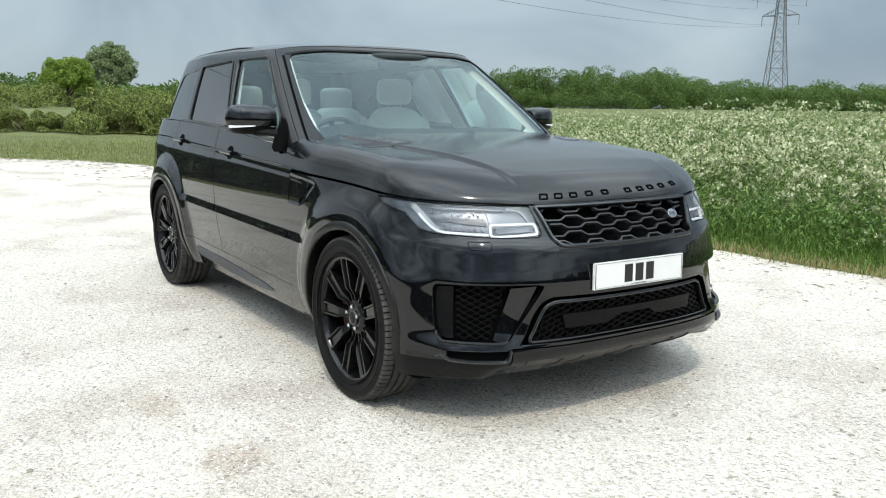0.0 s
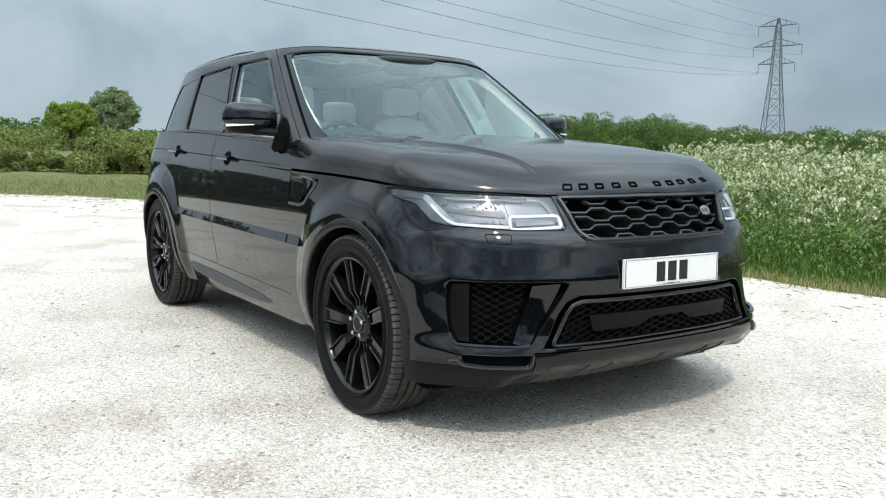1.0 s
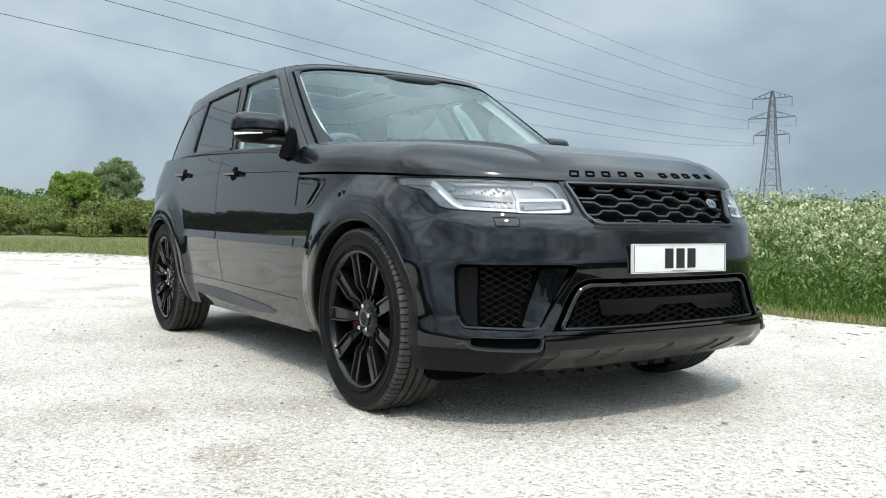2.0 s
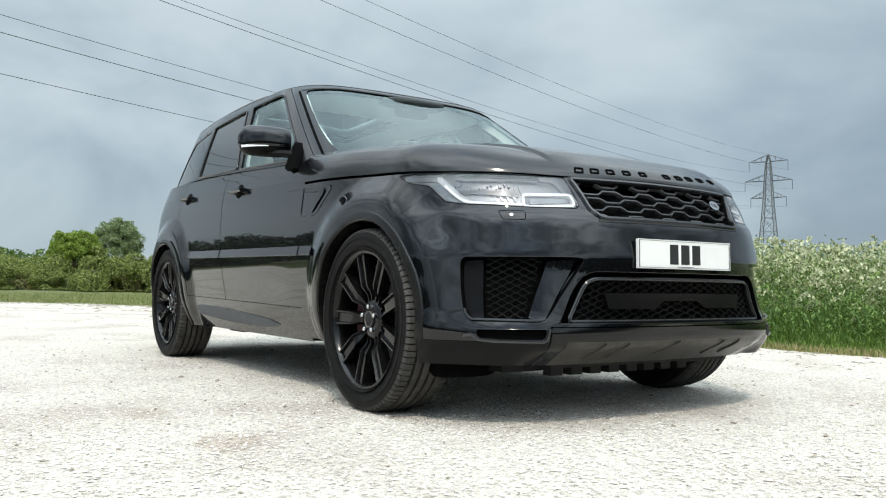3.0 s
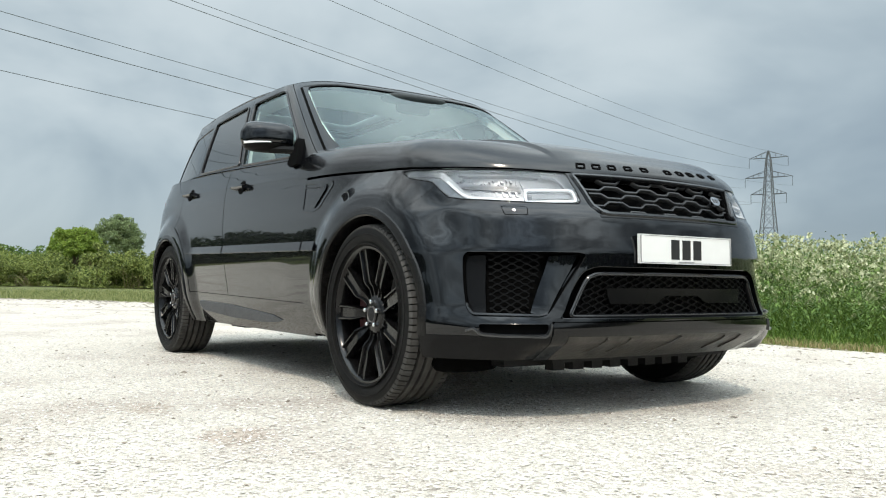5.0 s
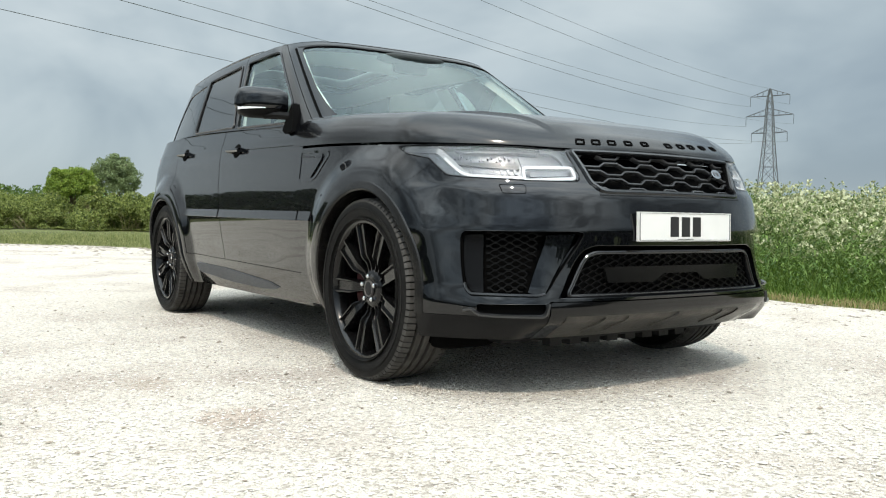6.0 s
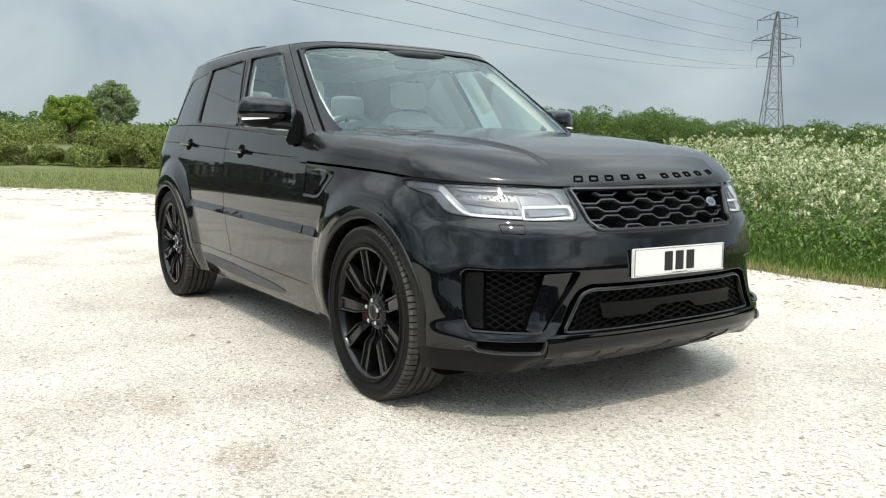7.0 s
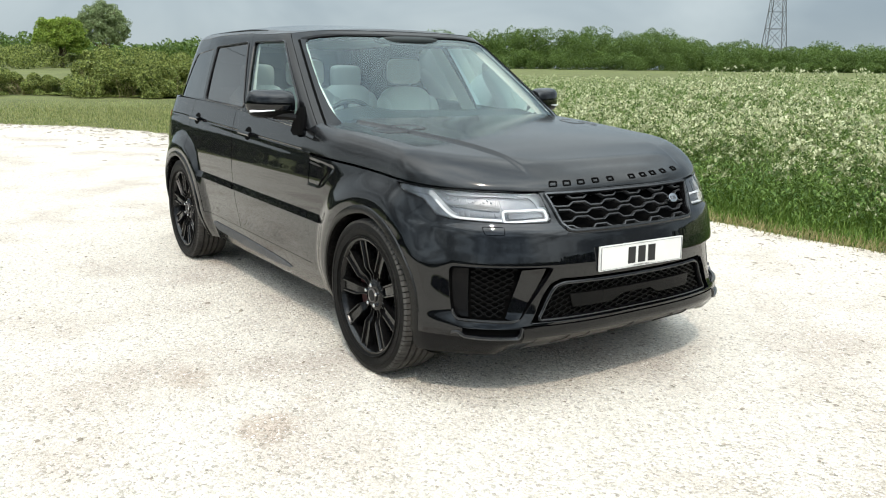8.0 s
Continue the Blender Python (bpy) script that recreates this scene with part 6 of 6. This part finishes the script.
for dF, dR, side in DOOR_PARTS:
    sh = mirror_shell()
    up = clip(sh, lambda V: V[:, 2] - 1.204 + .03 * np.clip(V[:, 1] + 1.0, 0, 1))
    lo = clip(sh, lambda V: 1.200 - .03 * np.clip(V[:, 1] + 1.0, 0, 1) - V[:, 2])
    lo[0][:, 2] = 1.198 + (lo[0][:, 2] - 1.198) * 1.05
    mi = part("door_mirror", side(up), PAINT, car, "gloss black door mirror")
    part("mirror_base", side(lo), FRIT, mi)
    ribbon = []
    for t in np.linspace(0, 1, 14):
        y = -1.131 + .120 * t
        tt = (-.872 - y) / .262
        dep = .085 * (1 - .45 * abs(2 * tt - .9) ** 3) * (1.0 if tt < .99 else .5)
        ribbon.append((-1.01 - .055 * tt + dep + .0015, y, 1.199 + .005 * t))
    R_ = np.array(ribbon)
    thin = np.linspace(1, .35, 14)[:, None]
    V = np.stack([R_ + thin * [0, 0, -.007], R_ + thin * [.004, 0, -.003], R_ + thin * [.004, 0, .003], R_ + thin * [0, 0, .006]], 1).reshape(-1, 3)
    F = [(i * 4 + k, i * 4 + k + 1, (i + 1) * 4 + k + 1, (i + 1) * 4 + k) for i in range(13) for k in range(3)]
    part("indicator", side((V, F)), DRL, mi, "white indicator strip")
    part("mirror_arm", side(join(tube([(-1.00, -1.00, 1.172), (-.95, -.94, 1.170), (-.905, -.90, 1.164), (-.885, -.885, 1.150)], .019, 8, .022))), FRIT, mi)
    foot = [(-.800, 1.078), (-.875, 1.070), (-.925, 1.092), (-.922, 1.135), (-.905, 1.20), (-.885, 1.225), (-.862, 1.205), (-.825, 1.14)]
    V = [(x, -(.922 - (z - 1.09) * .28) - o, z) for o in (.012, -.03) for x, z in foot]
    k = len(foot)
    F = [tuple(range(k)), tuple(range(k, 2 * k))[::-1]] + [(i, i + k, (i + 1) % k + k, (i + 1) % k) for i in range(k)]
    part("mirror_foot", side((np.array(V), F)), VOID, mi, "black mirror foot")
    gl = clip(sh, lambda V: -1.032 - .055 * (-.872 - V[:, 1]) / .262 - V[:, 0])
    part("mirror_glass", side((gl[0] + [-.003, 0, 0], gl[1])), CHROME, mi, "mirror glass")

# tail lamps round the rear corners
for s_ in (1, -1):
    side = (lambda g: g) if s_ == 1 else mirrored
    part("tail_lamp", side(slab(rear, [(3.42, 1.09), (3.80, 1.10), (4.15, 1.09), (4.15, .93), (3.80, .93), (3.55, .97)], .004, .01, .02)), TAIL_RED, car, "dark red tail lamp")


# ---------------------------------------------------------------- wheels
TYRE_R, RIM_R = .380, .283


def build_wheel():
    """Tyre, tread, nine-spoke rim, hub, disc and caliper; the outer face looks to minus y, the middle at the origin."""
    w = new("wheel")
    wall = [(RIM_R - .004, -.118), (RIM_R + .006, -.126), (RIM_R + .022, -.133), (RIM_R + .045, -.138), (.350, -.1375), (.364, -.131), (.366, -.122), (.3645, -.108), (.3645, .078), (.366, .092), (.350, .107), (RIM_R + .03, .105), (RIM_R, .09)]
    ty = part("tyre", lathe(wall, 96), RUBBER, w)
    for r in (RIM_R + .012, RIM_R + .052):
        part("sidewall_ring", lathe([(r - .0025, -.131), (r - .0015, -.1405), (r + .0015, -.1405), (r + .0025, -.131)], 72), RUBBER, w)
    for y0, y1 in ((-.0765, -.050), (-.038, -.012), (.0, .026), (.038, .064)):
        part("tread_rib", lathe([(.3635, y0), (TYRE_R - .001, y0 + .001), (TYRE_R, (y0 + y1) / 2), (TYRE_R - .001, y1 - .001), (.3635, y1)], 96), TREAD, w, "dusty tread")
    for sgn in (-1, 1):
        V, F, n = [], [], 88
        for i in range(n):
            a0, a1 = 2 * math.pi * (i + .09) / n, 2 * math.pi * (i + .88) / n
            b = len(V)
            sec = ((.3635, .0885), (TYRE_R - .0012, .0895), (TYRE_R - .004, .108), (.3725, .1255), (.360, .1335), (.355, .128))
            for a in (a0, (a0 + a1) / 2, a1):
                V += [(r * math.cos(a), -.0155 + sgn * (y - .0155), r * math.sin(a)) for r, y in sec]
            k = len(sec)
            for s in range(2):
                F += [(b + s * k + j, b + s * k + j + 1, b + (s + 1) * k + j + 1, b + (s + 1) * k + j) for j in range(k - 1)]
            F += [tuple(b + j for j in range(k))[::-1], tuple(b + 2 * k + j for j in range(k))]
        ob = part("shoulder_tread", (np.array(V), F), TREAD, w, "dusty tread shoulder blocks", smooth=False)
        ob["kind"] = "stuff"
    rim_ = part("rim", lathe([(RIM_R - .006, -.100), (RIM_R + .003, -.122), (RIM_R + .001, -.1265), (RIM_R - .008, -.1255), (RIM_R - .014, -.118), (RIM_R - .020, -.100), (RIM_R - .024, -.06), (RIM_R - .034, .0), (RIM_R - .03, .11), (RIM_R - .01, .12)], 96), RIM_M, w, "gloss black alloy rim")
    for i in range(9):
        a = radians(100 - 40 * i)
        V, F = [], []
        rs = np.linspace(.058, RIM_R - .012, 16)
        for r in rs:
            t = (r - .058) / (RIM_R - .07)
            half = .016 + .011 * step(.18, .42, t) + .007 * t
            y = -.083 - .019 * step(.20, .40, t) - .017 * t
            for s, d in ((-1, .048), (-1, .012), (-.90, 0), (-.70, 0), (-.58, .011), (.58, .011), (.70, 0), (.90, 0), (1, .012), (1, .048)):
                c = s * half
                V.append((r * math.cos(a) - c * math.sin(a), y + d, r * math.sin(a) + c * math.cos(a)))
        m = 10
        F = [(p * m + k, p * m + k + 1, (p + 1) * m + k + 1, (p + 1) * m + k) for p in range(len(rs) - 1) for k in range(m - 1)]
        part("spoke", (np.array(V), F), RIM_M, w)
    part("hub", lathe([(.0, -.090), (.045, -.090), (.070, -.088), (.080, -.080), (.084, -.05), (.08, .0)], 40), RIM_M, w)
    part("hub_cap", lathe([(.0, -.1015), (.022, -.101), (.0285, -.0985), (.030, -.09)], 28), PLASTIC, w, "black hub cap")
    part("cap_ring", lathe([(.0285, -.095), (.0305, -.1005), (.0335, -.1005), (.0345, -.092)], 28), DISC, w)
    for i in range(5):
        a = radians(90 + 72 * i)
        V, F = lathe([(.0, -.107), (.006, -.107), (.0095, -.104), (.0105, -.095), (.0105, -.08)], 8)
        part("wheel_nut", (V + [.052 * math.cos(a), 0, .052 * math.sin(a)], F), CHROME, w, "steel wheel nut")
    part("brake_disc", lathe([(.08, -.02), (.185, -.02), (.187, -.005), (.185, .012), (.08, .012)], 60), DISC, w, "ventilated steel brake disc")
    cal = []
    for a0, a1 in ((radians(150), radians(212)),):
        prof = [(.120, -.045), (.175, -.052), (.205, -.045), (.212, -.02), (.205, .02)]
        n = 12
        V = [(r * math.cos(a0 + (a1 - a0) * i / n), y, r * math.sin(a0 + (a1 - a0) * i / n)) for i in range(n + 1) for r, y in prof]
        F = [(i * 5 + k, i * 5 + k + 1, (i + 1) * 5 + k + 1, (i + 1) * 5 + k) for i in range(n) for k in range(4)] + [tuple(range(5))[::-1], tuple(range(n * 5, n * 5 + 5))]
        cal.append((np.array(V), F))
    part("brake_caliper", join(*cal), CALIPER, w, "dark red brake caliper")
    return w


wheel = build_wheel()
WHEEL_Y = .838
STEER = 0.0
wheel.matrix_world = pose(0, -WHEEL_Y, .358, 0, 0, STEER)
others = [copy_thing(wheel, pose(-WB, -WHEEL_Y, .359, 0, 13, 0)), copy_thing(wheel, pose(0, WHEEL_Y, .359, 0, 20, 180 + STEER)), copy_thing(wheel, pose(-WB, WHEEL_Y, .359, 0, 5, 180))]
for o in [wheel] + others:
    o.parent = car

# ---------------------------------------------------------------- cabin


def soft_box(cx, cy, cz, sx, sy, sz, p=4.0, n=12, m=20, lean=0.0):
    """A cushion: a rounded block."""
    V = []
    for i in range(n + 1):
        b = -math.pi / 2 + math.pi * i / n
        for k in range(m):
            a = 2 * math.pi * k / m
            f = lambda v: math.copysign(abs(v) ** (2 / p), v)
            x, y, z = f(math.cos(b)) * f(math.cos(a)) * sx, f(math.cos(b)) * f(math.sin(a)) * sy, f(math.sin(b)) * sz
            V.append((cx + x - lean * z, cy + y, cz + z))
    F = [(i * m + k, i * m + (k + 1) % m, (i + 1) * m + (k + 1) % m, (i + 1) * m + k) for i in range(n) for k in range(m)]
    return np.array(V), F


def build_seat(x, y, head):
    st = new("seat")
    st.parent = car
    st["label"] = "pale grey leather seat"
    part("cushion", soft_box(x + .22, y, .80, .27, .25, .09), LEATHER, st)
    part("backrest", soft_box(x, y, 1.04, .075, .235, .27, 3.2, lean=.22), LEATHER, st)
    for s_ in (-1, 1):
        part("bolster", soft_box(x + .03, y + s_ * .20, 1.00, .075, .05, .24, 3, lean=.22), LEATHER, st)
        part("post", tube([(x - .055, y + s_ * .055, 1.26), (x - .075, y + s_ * .055, head - .06)], .007, 6), CHROME, st)
    part("headrest", soft_box(x - .07, y, head, .052, .130, .090, 4.5), LEATHER, st)


for y, half in ((-.69, .15), (.58, .12)):
    part("air_dam", soft_box(.32, y, .190, .07, half, .050, 4), VOID, car, "black air dam ahead of the wheel")
build_seat(-1.85, -.38, 1.40)
build_seat(-1.80, .38, 1.415)
for y in (-.38, .38):
    build_seat(-2.72, y, 1.365)


def dash_top(x0, x1):
    V, F = [], []
    xs = np.linspace(0, 1, 9)
    for t in xs:
        for y in np.linspace(-.80, .80, 25):
            edge = .62 + .18 * (1 - (abs(y) / .80) ** 2.2)
            x = -edge - .0 - t * (1.22 - edge)
            z = 1.085 + .10 * math.sin(t * 1.7) - (.10 * (t - .85) / .15 if t > .85 else 0) + (.035 * math.exp(-((y + .38) / .16) ** 2) * math.exp(-((t - .78) / .22) ** 2))
            V.append((x, y, z))
    F = [(i * 25 + k, i * 25 + k + 1, (i + 1) * 25 + k + 1, (i + 1) * 25 + k) for i in range(8) for k in range(24)]
    return np.array(V), F


part("dashboard", join(dash_top(0, 0), box(-1.20, -.90, -.78, .78, .70, 1.05)), DASH, car, "dark dashboard")
sw = new("steering_wheel")
sw.parent = car
sw.matrix_world = pose(-1.33, -.38, 1.075, 0, -62, 0)
ring = [(.182 * math.cos(a), .182 * math.sin(a), 0) for a in np.linspace(0, 2 * math.pi, 41)]
part("wheel_rim", tube(ring, .015, 8), DASH, sw)
part("wheel_boss", soft_box(0, 0, .0, .075, .085, .03, 3), DASH, sw)
for a in (0.2, math.pi - .2, -math.pi / 2):
    part("wheel_spoke", tube([(0, 0, 0), (.17 * math.sin(a + math.pi / 2), .17 * math.cos(a + math.pi / 2), 0)], .014, 6), DASH, sw)
# light trim inside: pillars and headlining
inn = offset(house, -.035)
hz = np.linspace(1.10, 1.60, 24)
for side in ((lambda g: g), mirrored):
    uu = np.array([.742 - .075 * float(step(1.42, 1.16, z)) for z in hz])
    lip_ = np.stack([house(.752 + (uu - .752) * t, hz) + [-.016, .010, -.004] for t in np.linspace(0, 1, 4)], 0).reshape(-1, 3)
    part("pillar_lip", side((lip_, [(i * 24 + k, i * 24 + k + 1, (i + 1) * 24 + k + 1, (i + 1) * 24 + k) for i in range(3) for k in range(23)])), PILLAR, car, "pale trim along the screen's edge")
    trim = np.stack([house(np.full(24, .742), hz) + [-.012 - .115 * t, .012 + .030 * t * t, -.004] for t in np.linspace(0, 1, 6)], 0).reshape(-1, 3)
    part("pillar_trim", side((trim, [(i * 24 + k, i * 24 + k + 1, (i + 1) * 24 + k + 1, (i + 1) * 24 + k) for i in range(5) for k in range(23)])), PILLAR, car, "pale inner screen pillar")
    g = clip(clip(sheet(inn, np.linspace(1.35, 1.95, 30), np.linspace(1.12, 1.60, 24)), lambda V: V[:, 0] - (-2.04 + (1.6 - V[:, 2]) * .5)), lambda V: (-1.88 + (1.6 - V[:, 2]) * .55) - V[:, 0])
    part("centre_pillar_trim", side(g), PILLAR, car, "pale centre pillar trim")
lining = sheet(lambda u, r: roof(u, r) - np.array([0, 0, .055]), np.r_[np.linspace(0, 1, 20), np.linspace(1.05, 2, 12), np.linspace(2.1, 3, 8)], np.linspace(0, .96, 14))
lining = clip(lining, lambda V: np.maximum(np.abs(V[:, 1]) - .44, np.maximum(V[:, 0] + 2.07, -2.98 - V[:, 0])))
part("headlining", both(lining), PILLAR, car, "pale headlining")
pod = part("mirror_pod", soft_box(-1.285, .05, 1.612, .085, .23, .026, 3), DASH, car, "dark sensor pod behind the screen")
part("rear_view_mirror", soft_box(-1.30, .05, 1.565, .02, .12, .034, 4), VOID, car, "dark rear-view mirror")
part("rear_bulkhead", box(-3.55, -3.50, -.70, .70, .80, 1.15), DASH, car, smooth=False)
part("cabin_floor", box(-3.5, -.60, -.80, .80, .42, .46), DASH, car, smooth=False)
part("door_card", join(box(-2.7, -.9, -.86, -.82, .5, 1.09)), DASH, car, smooth=False)
part("door_card", join(box(-2.7, -.9, .82, .86, .5, 1.09)), DASH, car, smooth=False)
